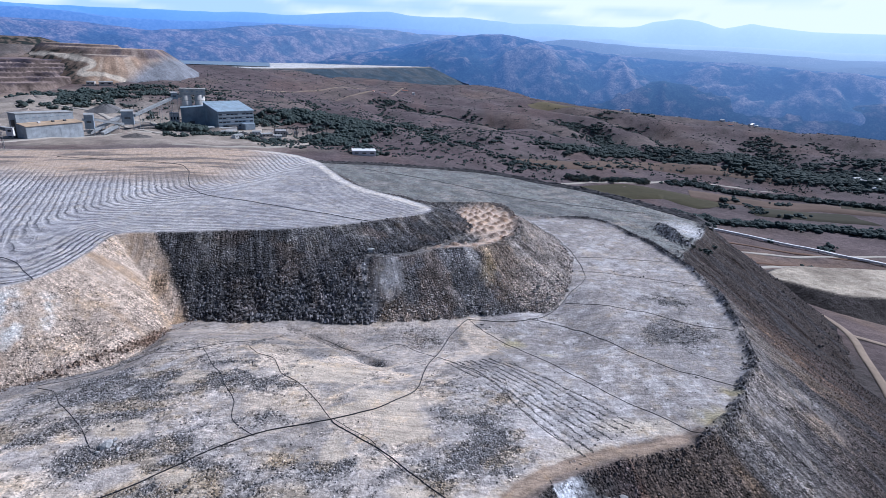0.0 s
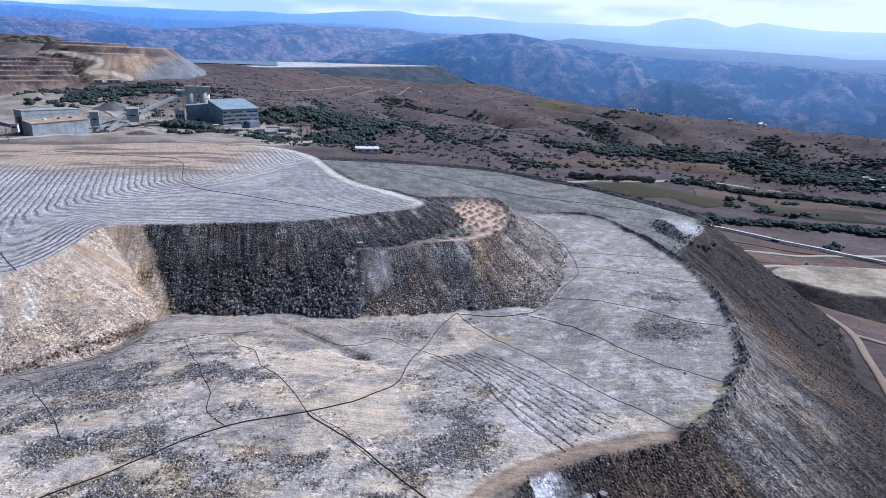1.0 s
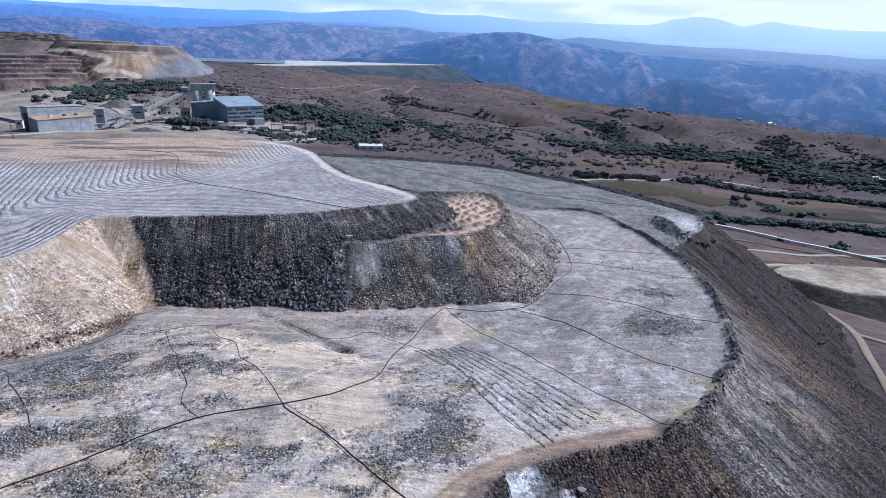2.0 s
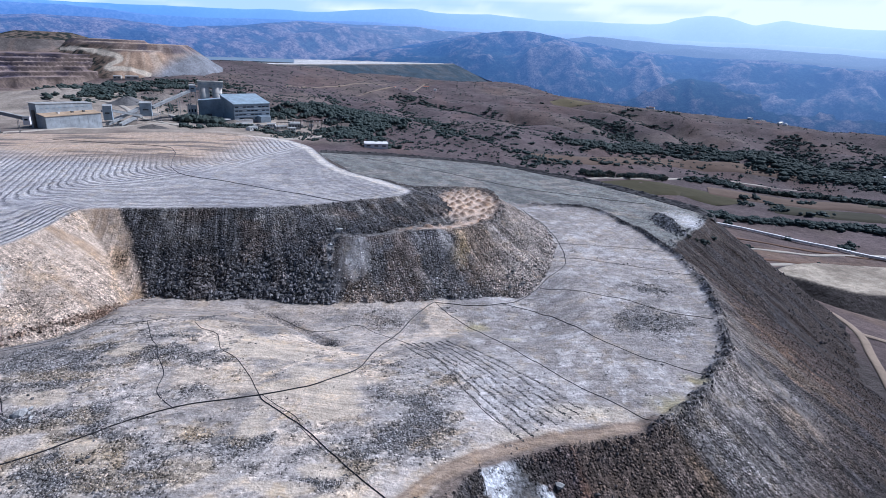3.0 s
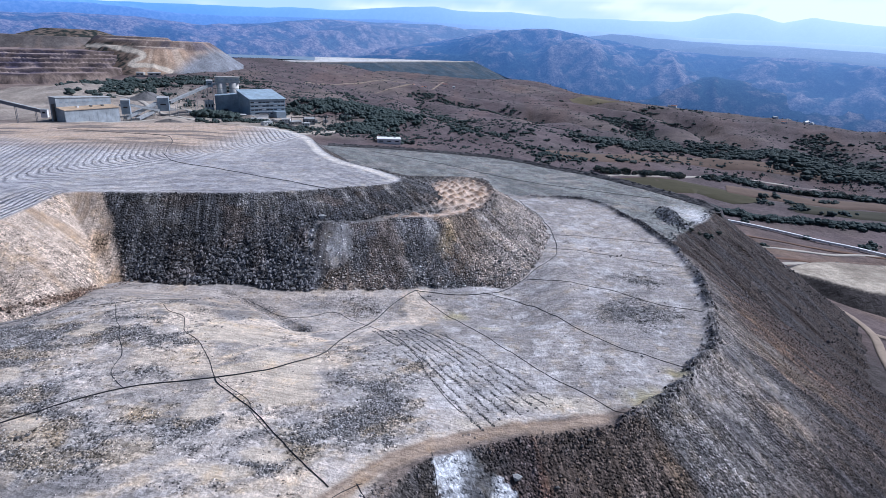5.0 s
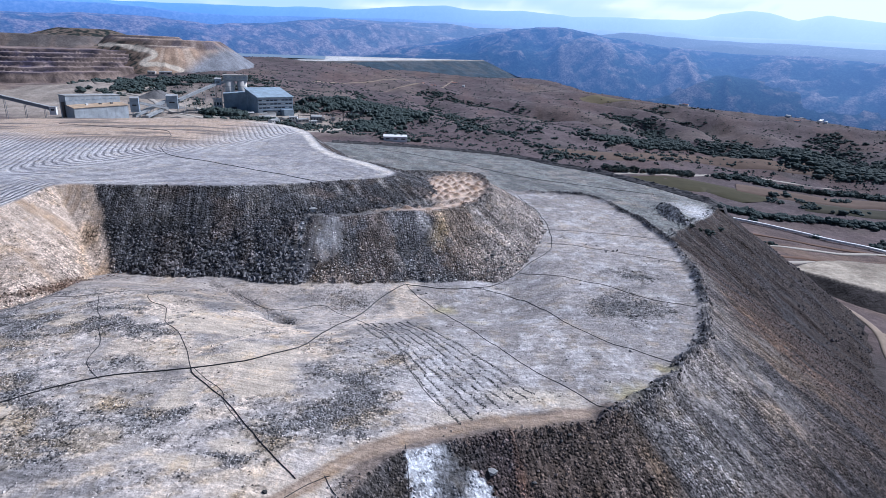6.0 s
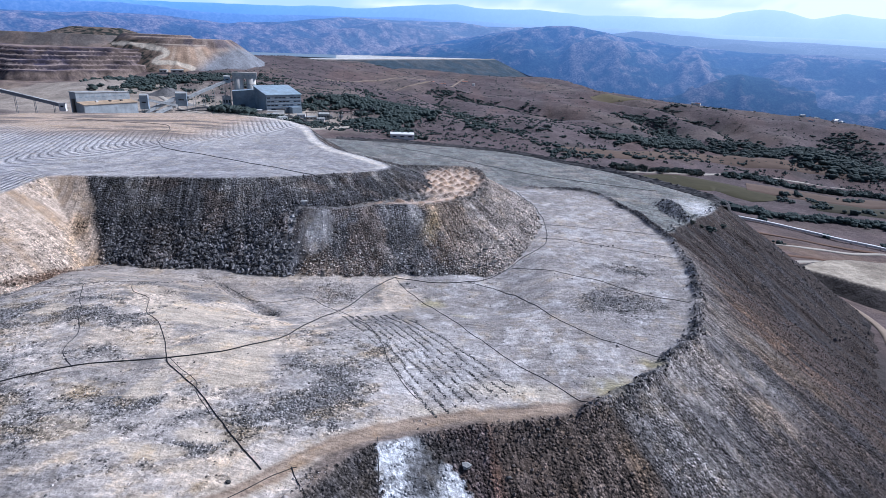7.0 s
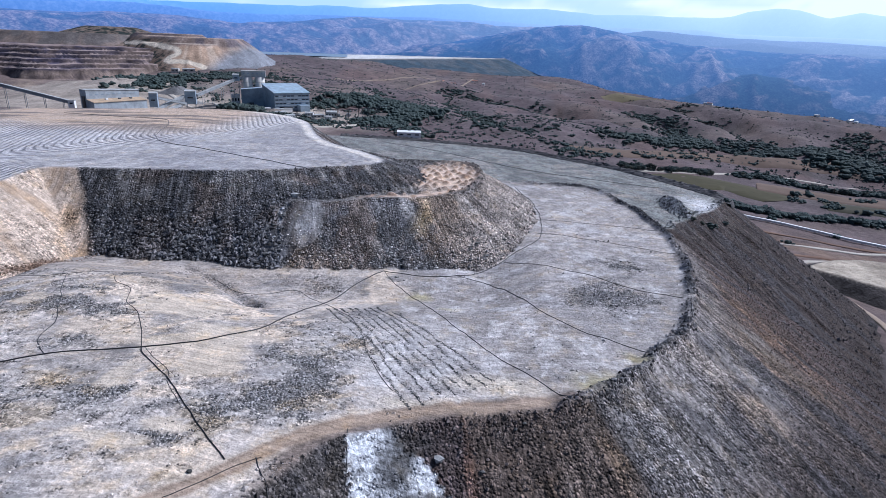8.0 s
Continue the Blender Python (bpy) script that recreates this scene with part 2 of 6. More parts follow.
def crushed(name, rows=False):
    """Crushed rock: drag lines on the flat, fall-line streaks on the flanks, and stones where the alpha of the tone asks for them."""
    m, t, b = nodes_of(name)
    pos = t.nodes.new("ShaderNodeNewGeometry").outputs["Position"]
    shift = add(t, "TexNoise", Scale=0.07, Detail=2.0)
    t.links.new(pos, shift.inputs["Vector"])
    far = t.nodes.new("ShaderNodeVectorMath")
    far.operation = "MULTIPLY_ADD"
    t.links.new(shift.outputs["Color"], far.inputs[0])
    far.inputs[1].default_value = (7, 7, 0)
    t.links.new(pos, far.inputs[2])
    bent = far.outputs[0]
    flank = attr(t, "flank")
    fine, mid, wide = tex_noise(t, 2.4, 3, 0.6), tex_noise(t, 0.5, 4, 0.6), tex_noise(t, 0.11, 4, 0.6)
    drag = tex_noise(t, 1.0, 4, 0.6, mapped(t, bent, -35, (0.10, 2.0, 0.3)))
    fall = tex_noise(t, 1.0, 4, 0.62, mapped(t, attr(t, "flow", "Vector"), 0, (1.5, 0.06, 1.0)))
    line = t.nodes.new("ShaderNodeMix")
    for i, v in ((0, flank), (2, drag), (3, fall)):
        t.links.new(v, line.inputs[i])
    line = line.outputs[0]
    da, ra, rb = cells(t, 2.3, pos)
    _, rc, _ = cells(t, 4.6, pos)
    broken = ramp(t, attr(t, "tone", "Alpha"), 0.02, 0.40, 0.15, 1.0)
    ground = maths(t, "MULTIPLY", maths(t, "ADD", 1.0, maths(t, "MULTIPLY", maths(t, "ADD", 0.3, maths(t, "MULTIPLY", broken, 0.7)), ramp(t, fine, 0.34, 0.66, -0.26, 0.28))), ramp(t, line, 0.34, 0.66, 0.80, 1.18))
    ground = maths(t, "MULTIPLY", ground, maths(t, "ADD", 1.0, maths(t, "MULTIPLY", broken, ramp(t, tex_noise(t, 1.4, 4, 0.62), 0.44, 0.56, -0.34, 0.26))))
    thin = tex_noise(t, 1.0, 3, 0.6, mapped(t, attr(t, "flow", "Vector"), 0, (2.6, 0.055, 1.0)))
    ground = maths(t, "MULTIPLY", ground, maths(t, "ADD", 1.0, maths(t, "MULTIPLY", maths(t, "MULTIPLY", flank, ramp(t, attr(t, "tone", "Alpha"), 0.25, 0.6)), ramp(t, thin, 0.40, 0.62, -0.42, 0.5))))
    ground = maths(t, "MULTIPLY", ground, ramp(t, mid, 0.38, 0.62, 0.84, 1.15))
    pick = maths(t, "ADD", maths(t, "MULTIPLY", ra, 0.62), maths(t, "MULTIPLY", rc, 0.38))
    stone = ramp(t, pick, 0.25, 0.85, 0.38, 1.6)
    need = maths(t, "ADD", maths(t, "MULTIPLY", ramp(t, mid, 0.3, 0.7, 0, 1), 0.55), maths(t, "MULTIPLY", rb, 0.45))
    mask = ramp(t, maths(t, "SUBTRACT", attr(t, "tone", "Alpha"), need), -0.06, 0.10, 0, 1)
    k = t.nodes.new("ShaderNodeMix")
    for i, v in ((0, mask), (2, ground), (3, maths(t, "MULTIPLY", maths(t, "MULTIPLY", ground, 0.95), stone))):
        t.links.new(v, k.inputs[i])
    v = t.nodes.new("ShaderNodeVectorMath")
    v.operation = "SCALE"
    t.links.new(attr(t, "tone", "Color"), v.inputs[0])
    t.links.new(k.outputs[0], v.inputs["Scale"])
    col = mixed(t, v.outputs[0], (0.98, 0.995, 1.02), ramp(t, wide, 0.48, 0.62), "MULTIPLY")
    col = mixed(t, col, (1.08, 1.0, 0.86), ramp(t, tex_noise(t, 0.23, 5, 0.7), 0.52, 0.66, 0, 0.9), "MULTIPLY")
    height = maths(t, "ADD", maths(t, "MULTIPLY", fine, 0.5), maths(t, "MULTIPLY", mask, maths(t, "SUBTRACT", 0.7, maths(t, "MULTIPLY", da, 1.2))))
    height = maths(t, "ADD", height, maths(t, "MULTIPLY", line, 0.25))
    if rows:
        wave = maths(t, "SINE", maths(t, "ADD", attr(t, "row_phase"), maths(t, "MULTIPLY", tex_noise(t, 0.3, 4), 7.0)), 0.0)
        sel = maths(t, "MULTIPLY", ramp(t, wave, -0.95, 0.3, 1.0, 0.0), attr(t, "row_amount"))
        gap = maths(t, "MULTIPLY", sel, ramp(t, tex_noise(t, 0.45, 6, 0.8), 0.38, 0.58, 0.0, 1.0))
        col = mixed(t, col, (0.18, 0.175, 0.195), gap)
        height = maths(t, "SUBTRACT", height, sel)
    t.links.new(col, b.inputs["Base Color"])
    b.inputs["Roughness"].default_value, b.inputs["Specular IOR Level"].default_value = 0.95, 0.2
    bump(t, b, height, 1.0, 0.36)
    return m


def plain(name, colour, rough=0.7, metal=0.0, grain=6.0, spread=0.2, relief=0.0):
    m, t, b = nodes_of(name)
    g, c = tex_noise(t, grain, 5), tex_noise(t, grain * 0.13, 3)
    dark, light = [tuple(max(0, k * (1 + s * spread)) for k in colour) for s in (-1, 1)]
    t.links.new(mixed(t, mixed(t, dark, light, ramp(t, g, 0.3, 0.7)), mixed(t, dark, light, ramp(t, c, 0.35, 0.65)), 0.5), b.inputs["Base Color"])
    b.inputs["Roughness"].default_value, b.inputs["Metallic"].default_value = rough, metal
    b.inputs["Specular IOR Level"].default_value = 0.1 if rough > 0.88 else 0.4
    if relief:
        bump(t, b, g, 0.6, relief)
    return m


def hazy(name, grain):
    """Far country: lit by the sun, speckled with trees, blue haze painted as emission."""
    m, t, b = nodes_of(name)
    speck = maths(t, "MULTIPLY", ramp(t, tex_noise(t, grain, 4, 0.65), 0.40, 0.60, 0.6, 1.25), ramp(t, tex_noise(t, grain * 2.4, 2, 0.5), 0.42, 0.56, 0.62, 1.2))
    v = t.nodes.new("ShaderNodeVectorMath")
    v.operation = "SCALE"
    t.links.new(attr(t, "tone", "Color"), v.inputs[0])
    t.links.new(speck, v.inputs["Scale"])
    t.links.new(v.outputs[0], b.inputs["Base Color"])
    b.inputs["Roughness"].default_value, b.inputs["Specular IOR Level"].default_value = 1.0, 0.0
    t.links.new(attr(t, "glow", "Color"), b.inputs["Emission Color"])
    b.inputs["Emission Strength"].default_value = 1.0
    return m


HEAP = crushed("crushed_ore")
ROCK = earth("rock", 0.7, 1.3, 2.5, 0.6, 0.9, 0.12)
HEAP_ROWS = crushed("furrowed_ore", True)
SOIL = earth("dry_grassland", 0.55, 1.42, 0.22, 0.03, 1.0, 1.4)
PIPE = plain("black_polyethylene", (0.018, 0.018, 0.02), 0.5)
DIRT = plain("pale_dirt", (0.29, 0.23, 0.18), 0.95, 0, 0.8, 0.22, 0.1)
RUST = plain("rusty_earth", (0.15, 0.095, 0.07), 1.0, 0, 0.3, 0.25, 0.1)
BALLAST = plain("dark_ballast", (0.07, 0.068, 0.072), 0.95, 0, 0.8, 0.25, 0.08)
TARMAC = plain("light_gravel", (0.42, 0.38, 0.33), 0.9, 0, 0.7, 0.15, 0.05)


# ---------------------------------------------------------------- mesh makers
def mesh_of(name, co, quads, material, tone=None, smooth_it=False):
    """A mesh from arrays; faces as an array of three or four columns."""
    me = bpy.data.meshes.new(name)
    n, k = quads.shape
    me.vertices.add(len(co))
    me.vertices.foreach_set("co", np.ascontiguousarray(co, np.float32).ravel())
    me.loops.add(n * k)
    me.loops.foreach_set("vertex_index", np.ascontiguousarray(quads, np.int32).ravel())
    me.polygons.add(n)
    me.polygons.foreach_set("loop_start", np.arange(0, n * k, k, dtype=np.int32))
    if tone is not None:
        at = me.attributes.new("tone", "FLOAT_COLOR", "POINT")
        at.data.foreach_set("color", np.ascontiguousarray(tone if tone.shape[1] == 4 else np.concatenate([tone, np.full((len(tone), 1), 0.5)], 1), np.float32).ravel())
    me.update(calc_edges=True)
    me.validate()
    me.polygons.foreach_set("use_smooth", np.full(n, smooth_it))
    me.materials.append(material)
    return me


def grid_faces(rows, cols):
    i = np.arange(rows * cols).reshape(rows, cols)
    return np.stack([i[:-1, :-1], i[:-1, 1:], i[1:, 1:], i[1:, :-1]], -1).reshape(-1, 4)


def keep_used(co, faces, tone):
    used = np.unique(faces)
    back = np.full(len(co), -1)
    back[used] = np.arange(len(used))
    return co[used], back[faces], tone[used]


def blend(base, colour, amount):
    return base + (np.asarray(colour) - base) * np.clip(amount, 0, 1)[..., None]


# ---------------------------------------------------------------- ground: one sheet out to the valley's far side
def polar(az, r):
    a, rr = np.meshgrid(np.radians(az), r)
    return 15 + rr * np.sin(a), 5 + rr * np.cos(a)


def spots_at(x, y):
    # pale dusty yards and quarry floors
    out = np.zeros(x.shape)
    for cx, cy, rx, ry in [(-970, 1400, 90, 40), (-640, 900, 80, 60), (-426, 810, 30, 40), (-348, 748, 40, 25), (-480, 860, 30, 30), (-270, 770, 40, 20), (-180, 680, 40, 30), (-560, 780, 60, 50)]:
        out = np.maximum(out, np.exp(-(((x - cx) / rx) ** 2 + ((y - cy) / ry) ** 2)))
    return out


def ground_tone(x, y):
    # brown is blued a little to imitate haze over the hillside
    brown, straw, green = (0.118, 0.092, 0.096), (0.17, 0.134, 0.118), (0.05, 0.058, 0.048)
    n1, n2, n3 = fbm(x / 160, y / 160, 4, 51), fbm(x / 30, y / 30, 4, 52), fbm(x / 70, y / 300, 3, 53)
    tone = np.broadcast_to(np.array(brown), x.shape + (3,))
    tone = blend(tone, straw, smooth(0.5, 0.75, n1) * 0.6)
    tone = blend(tone, green, smooth(0.55, 0.75, n2) * 0.35)
    tone = blend(tone, (0.155, 0.088, 0.066), smooth(0.5, 0.7, n3) * 0.25)
    # bare worked earth between the heap and the mill, and at the heap's foot
    works = np.exp(-(((x + 330) / 200) ** 2 + ((y - 700) / 170) ** 2)) + 0.35 * np.exp(-(((x - 215) / 90) ** 2 + ((y - 300) / 110) ** 2)) + np.exp(-(((x + 740) / 210) ** 2 + ((y - 1010) / 190) ** 2)) + np.exp(-(((x + 590) / 150) ** 2 + ((y - 790) / 130) ** 2))
    tone = blend(tone, (0.16, 0.112, 0.088), np.exp(-(((x - 235) / 130) ** 2 + ((y - 330) / 130) ** 2)) * (0.5 + 0.8 * smooth(0.4, 0.6, n2)))
    tone = blend(tone, (0.07, 0.06, 0.058), np.exp(-(((x - 152) / 14) ** 2 + ((y - 185) / 45) ** 2)) * 1.2)
    tone = tone * (1 - 0.16 * smooth(120, 450, x) * smooth(420, 560, y))[..., None]
    tone = blend(tone, (0.35, 0.268, 0.208), np.exp(-(((x + 800) / 260) ** 2 + ((y - 1130) / 230) ** 2)) * (0.35 + 0.9 * smooth(0.4, 0.6, n2)))
    return blend(blend(tone, (0.37, 0.315, 0.262), smooth(0.25, 0.7, works * (0.5 + n2)) * 0.85), (0.41, 0.355, 0.30), spots_at(x, y) * smooth(0.35, 0.6, n2))


az = np.concatenate([np.linspace(-180, -56, 32), np.linspace(-54, 54, 500), np.linspace(56, 180, 32)])
rad = np.concatenate([[0.5], np.geomspace(20, 2980, 245)])
gx, gy = polar(az, rad)
gz = land(gx, gy)
me = mesh_of("ground", np.stack([gx, gy, gz], -1).reshape(-1, 3), grid_faces(len(rad), len(az))[:, ::-1], SOIL, ground_tone(gx, gy).reshape(-1, 3), True)
tagged(new("ground", me), "dry brown grassland with bare earth and folded slopes", "ground", kind="structure")

# ---------------------------------------------------------------- far country
def far_range(name, near_line, depth, foot, crest, spur, seed, glow, gain, bright, colours, label, grain, wood=0.5, n_az=640, n_r=64, relief=0.3, rolls=0.0):
    """Hills round the horizon. near_line, foot and crest give the range's near edge and its heights by azimuth; spur is the breadth of its side ridges."""
    a = np.linspace(-62, 62, n_az)
    t, aa = np.meshgrid(np.linspace(0, 1, n_r), a, indexing="ij")
    rr = np.interp(aa, *near_line) + depth * t
    x, y = 15 + rr * np.sin(np.radians(aa)), 5 + rr * np.cos(np.radians(aa))
    f, c = np.interp(aa, *foot), np.interp(aa, *crest)
    arc = np.radians(aa) * 3300
    wx, wy = arc + 1.1 * spur * (fbm(arc / spur / 1.9, rr / spur / 1.9, 3, seed + 1) - 0.5), rr + 1.1 * spur * (fbm(arc / spur / 1.9, rr / spur / 1.9, 3, seed + 2) - 0.5)
    # ridges and gullies, large and small; they run mostly towards the valley
    ridge = 1 - np.abs(2 * fbm(wx / spur + 0.35 * wy / spur, 0.42 * wy / spur, 2, seed, 0.35) - 1) * 2.0
    side = 1 - np.abs(2 * fbm(2.6 * wx / spur - 0.9 * wy / spur, 1.9 * wy / spur, 2, seed + 5, 0.4) - 1) * 2.0
    fine = fbm(wx / spur * 7, wy / spur * 5, 4, seed + 8) - 0.5
    swell = np.sin(np.clip(t * 1.06, 0, 1) * np.pi / 2) ** 0.9
    body = np.sin(np.clip(t, 0, 1) * np.pi) ** 0.8 * (1 - 0.35 * t)
    z = f + (c - f) * swell + np.minimum(c - f, 190) * body * relief * ((ridge - 0.55) + 0.45 * (side - 0.55) + 0.2 * fine) + (c - f) * rolls * body * np.sin(2 * np.pi * (1.9 * t + 1.6 * fbm(arc / 620, rr / 900, 2, seed + 9))) + (c - f) * 0.045 * t * (fbm(aa * 0.55, aa * 0, 4, seed + 3) - 0.5)
    z[-1] = -300
    bare, trees = colours
    patch = 0.34 * ridge + 0.26 * side + 0.7 * (fbm(x / 160, y / 160, 3, seed + 6) - 0.5) + 1.3 * (fbm(x / 36, y / 36, 5, seed + 7, 0.62) - 0.5)
    tone = blend(np.broadcast_to(np.array(trees), x.shape + (3,)), bare, smooth(wood - 0.24, wood + 0.24, patch + 0.2))
    me = mesh_of(name, np.stack([x, y, z], -1).reshape(-1, 3), grid_faces(n_r, n_az)[:, ::-1], hazy(name, grain), tone.reshape(-1, 3), True)
    # haze given off by the mesh: stronger with distance, paling to the right
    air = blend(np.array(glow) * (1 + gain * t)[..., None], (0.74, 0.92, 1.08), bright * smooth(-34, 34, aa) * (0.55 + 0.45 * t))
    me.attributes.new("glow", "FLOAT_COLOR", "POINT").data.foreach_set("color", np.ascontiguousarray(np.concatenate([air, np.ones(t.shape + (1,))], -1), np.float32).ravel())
    return tagged(new(name, me), label, "hills", kind="structure")


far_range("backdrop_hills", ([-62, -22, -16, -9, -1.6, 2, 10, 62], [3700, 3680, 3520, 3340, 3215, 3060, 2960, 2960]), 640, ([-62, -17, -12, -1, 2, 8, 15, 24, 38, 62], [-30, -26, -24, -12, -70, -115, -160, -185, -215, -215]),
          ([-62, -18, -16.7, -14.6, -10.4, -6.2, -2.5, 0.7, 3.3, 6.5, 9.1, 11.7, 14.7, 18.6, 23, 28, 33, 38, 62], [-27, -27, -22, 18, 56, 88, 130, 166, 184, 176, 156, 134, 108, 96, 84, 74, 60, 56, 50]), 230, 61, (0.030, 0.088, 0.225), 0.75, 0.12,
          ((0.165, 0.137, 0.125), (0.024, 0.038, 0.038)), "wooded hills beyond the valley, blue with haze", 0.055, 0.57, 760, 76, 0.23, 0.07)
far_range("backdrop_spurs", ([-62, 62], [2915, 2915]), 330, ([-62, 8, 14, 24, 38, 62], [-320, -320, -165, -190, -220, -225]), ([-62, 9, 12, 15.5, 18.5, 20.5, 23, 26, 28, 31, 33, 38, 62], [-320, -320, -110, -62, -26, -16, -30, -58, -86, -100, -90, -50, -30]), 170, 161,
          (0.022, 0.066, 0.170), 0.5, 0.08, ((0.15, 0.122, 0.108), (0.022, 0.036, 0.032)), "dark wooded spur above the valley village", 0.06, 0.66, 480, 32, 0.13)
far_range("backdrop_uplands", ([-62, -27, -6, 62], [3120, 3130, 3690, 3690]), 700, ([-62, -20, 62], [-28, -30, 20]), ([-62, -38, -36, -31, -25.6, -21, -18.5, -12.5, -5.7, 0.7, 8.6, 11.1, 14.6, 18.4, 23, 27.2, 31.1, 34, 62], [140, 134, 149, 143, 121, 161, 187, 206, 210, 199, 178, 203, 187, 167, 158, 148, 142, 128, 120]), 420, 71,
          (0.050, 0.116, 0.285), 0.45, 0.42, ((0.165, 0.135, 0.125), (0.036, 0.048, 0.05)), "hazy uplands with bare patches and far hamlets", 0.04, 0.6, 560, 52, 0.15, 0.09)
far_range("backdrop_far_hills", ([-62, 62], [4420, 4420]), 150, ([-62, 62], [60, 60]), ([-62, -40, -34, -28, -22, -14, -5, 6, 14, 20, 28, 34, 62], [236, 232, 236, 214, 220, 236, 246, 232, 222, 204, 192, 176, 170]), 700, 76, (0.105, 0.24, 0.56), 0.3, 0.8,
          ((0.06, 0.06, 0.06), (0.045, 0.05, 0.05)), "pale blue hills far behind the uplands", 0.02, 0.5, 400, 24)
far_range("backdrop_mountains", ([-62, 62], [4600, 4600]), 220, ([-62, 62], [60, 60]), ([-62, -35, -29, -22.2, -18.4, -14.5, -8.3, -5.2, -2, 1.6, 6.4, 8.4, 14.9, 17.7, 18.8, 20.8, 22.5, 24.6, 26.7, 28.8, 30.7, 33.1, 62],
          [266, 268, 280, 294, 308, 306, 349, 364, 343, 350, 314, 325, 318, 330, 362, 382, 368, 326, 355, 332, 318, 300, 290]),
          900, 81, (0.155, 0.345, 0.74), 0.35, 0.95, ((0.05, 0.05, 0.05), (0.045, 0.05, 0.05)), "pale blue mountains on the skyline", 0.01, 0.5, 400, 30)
# bright hazy sky with thin cloud low over the skyline
SKY, st, sb = nodes_of("low_sky")
sb.inputs["Base Color"].default_value, sb.inputs["Roughness"].default_value = (0, 0, 0, 1), 1.0
sb.inputs["Specular IOR Level"].default_value = 0.0
sky_tone = st.nodes.new("ShaderNodeAttribute")
sky_tone.attribute_name = "tone"
st.links.new(sky_tone.outputs["Color"], sb.inputs["Emission Color"])
sb.inputs["Emission Strength"].default_value = 1.0
sa, sh = np.meshgrid(np.linspace(-64, 64, 200), np.linspace(0, 1400, 40))
sx, sy = 15 + 4880 * np.sin(np.radians(sa)), 5 + 4880 * np.cos(np.radians(sa))
cloud = smooth(0.42, 0.68, fbm(sa / 9, sh / 90, 5, 77) + 0.18 * smooth(-15, 25, sa) - 0.05)
stn = blend(np.broadcast_to(np.array((0.58, 0.78, 1.08)), sa.shape + (3,)), (1.0, 1.06, 1.12), np.clip(cloud + 0.75 * smooth(-10, 35, sa), 0, 1))
tagged(new("backdrop_sky", mesh_of("backdrop_sky", np.stack([sx, sy, sh - 200], -1).reshape(-1, 3), grid_faces(40, 200), SKY, stn.reshape(-1, 3), True)), "bright hazy sky with thin white cloud", "sky", kind="structure")

# ---------------------------------------------------------------- the heap, lift by lift
def steps(lo, fine_lo, fine_hi, hi, d, grow):
    mid = np.arange(fine_lo, fine_hi + d / 2, d)
    def tail(span):
        out, s, x = [], d, 0.0
        while x < span:
            s *= grow
            x += s
            out.append(x)
        return np.array(out)
    return np.concatenate([fine_lo - tail(fine_lo - lo)[::-1], mid, fine_hi + tail(hi - fine_hi)])


xs, ys = steps(-330, -92, 112, 210, 0.5, 1.03), steps(-60, 46, 236, 500, 0.5, 1.018)
hx, hy = np.meshgrid(xs, ys)
hz, owner, down, along, info = heap(hx, hy)
under = hz < land(hx, hy) - 4.0

GREY, PALE, TAN, DARK = (0.275, 0.25, 0.235), (0.58, 0.512, 0.462), (0.585, 0.49, 0.40), (0.078, 0.076, 0.08)
n1, n2, n3 = fbm(hx / 22, hy / 22, 4, 91), fbm(hx / 6, hy / 6, 4, 92), fbm(hx / 2, hy / 2, 3, 93)
bend = 5 * (fbm(hx / 9, hy / 9, 3, 130) - 0.5)
streak = fbm((along + bend) / 2.6, down / 22, 5, 94, 0.6)
streak2 = fbm((along + 2 * bend) / 9, down / 50, 4, 95)
TAN_SPOTS = [(-58, 63, 9, 3), (-21, 62, 8, 3.5), (2.8, 88, 6, 6), (-60, 75, 8, 5.5), (-52, 60, 11, 2.5), (-44.2, 90.9, 3.5, 2), (-44, 82, 5, 2.2), (-23, 82, 8, 5.4), (-7, 79, 7, 6), (-10, 70, 5, 4), (-13.8, 99.9, 7, 3.5), (-30, 99, 6, 6), (10.7, 120.9, 5, 8), (-23, 67, 4, 3),
             (1, 58, 7, 3), (-4.1, 84.5, 5, 3), (40, 84, 9, 2.5), (-72, 66, 9, 6), (-35, 57, 6, 3)]
DARK_SPOTS = [(-55, 75, 9, 4), (-56, 88, 9, 3.6), (-46.9, 88.8, 4, 2.2), (-54, 82.5, 6, 2.6), (-64, 84, 6, 3), (-35.7, 86.5, 4, 2), (-30, 88.5, 5, 2.4), (-25.2, 93.5, 3.5, 1.8), (-11.1, 104.6, 4, 2.6), (-20.4, 112.1, 5, 1.8),
              (-35, 59, 9, 5), (-43, 70, 7, 4), (-50, 67, 8, 3.4), (-46, 76, 8, 3), (-3, 62, 4.5, 2), (8.6, 73.5, 6, 4), (14, 70, 3, 4), (9, 79, 4, 3), (-15, 67.5, 4, 1.6), (-33, 65, 6, 3),
              (57, 120, 10, 9), (62, 139, 7, 4.5), (32.8, 131.9, 1.8, 1.8), (95, 224, 5.5, 17), (-67, 72, 6, 3), (-37, 95.2, 7, 1.4)]


def spots(x, y, table, warp=5.0, seed=96):
    wx, wy = x + warp * (fbm(x / 6, y / 6, 5, seed, 0.62) - 0.5) * 2.4, y + warp * (fbm(x / 6, y / 6, 5, seed + 1, 0.62) - 0.5) * 1.7
    out = np.zeros(x.shape)
    for cx, cy, rx, ry in table:
        out = np.maximum(out, 1.25 - np.hypot((wx - cx) / rx, (wy - cy) / ry))
    return np.clip(out, 0, 1)


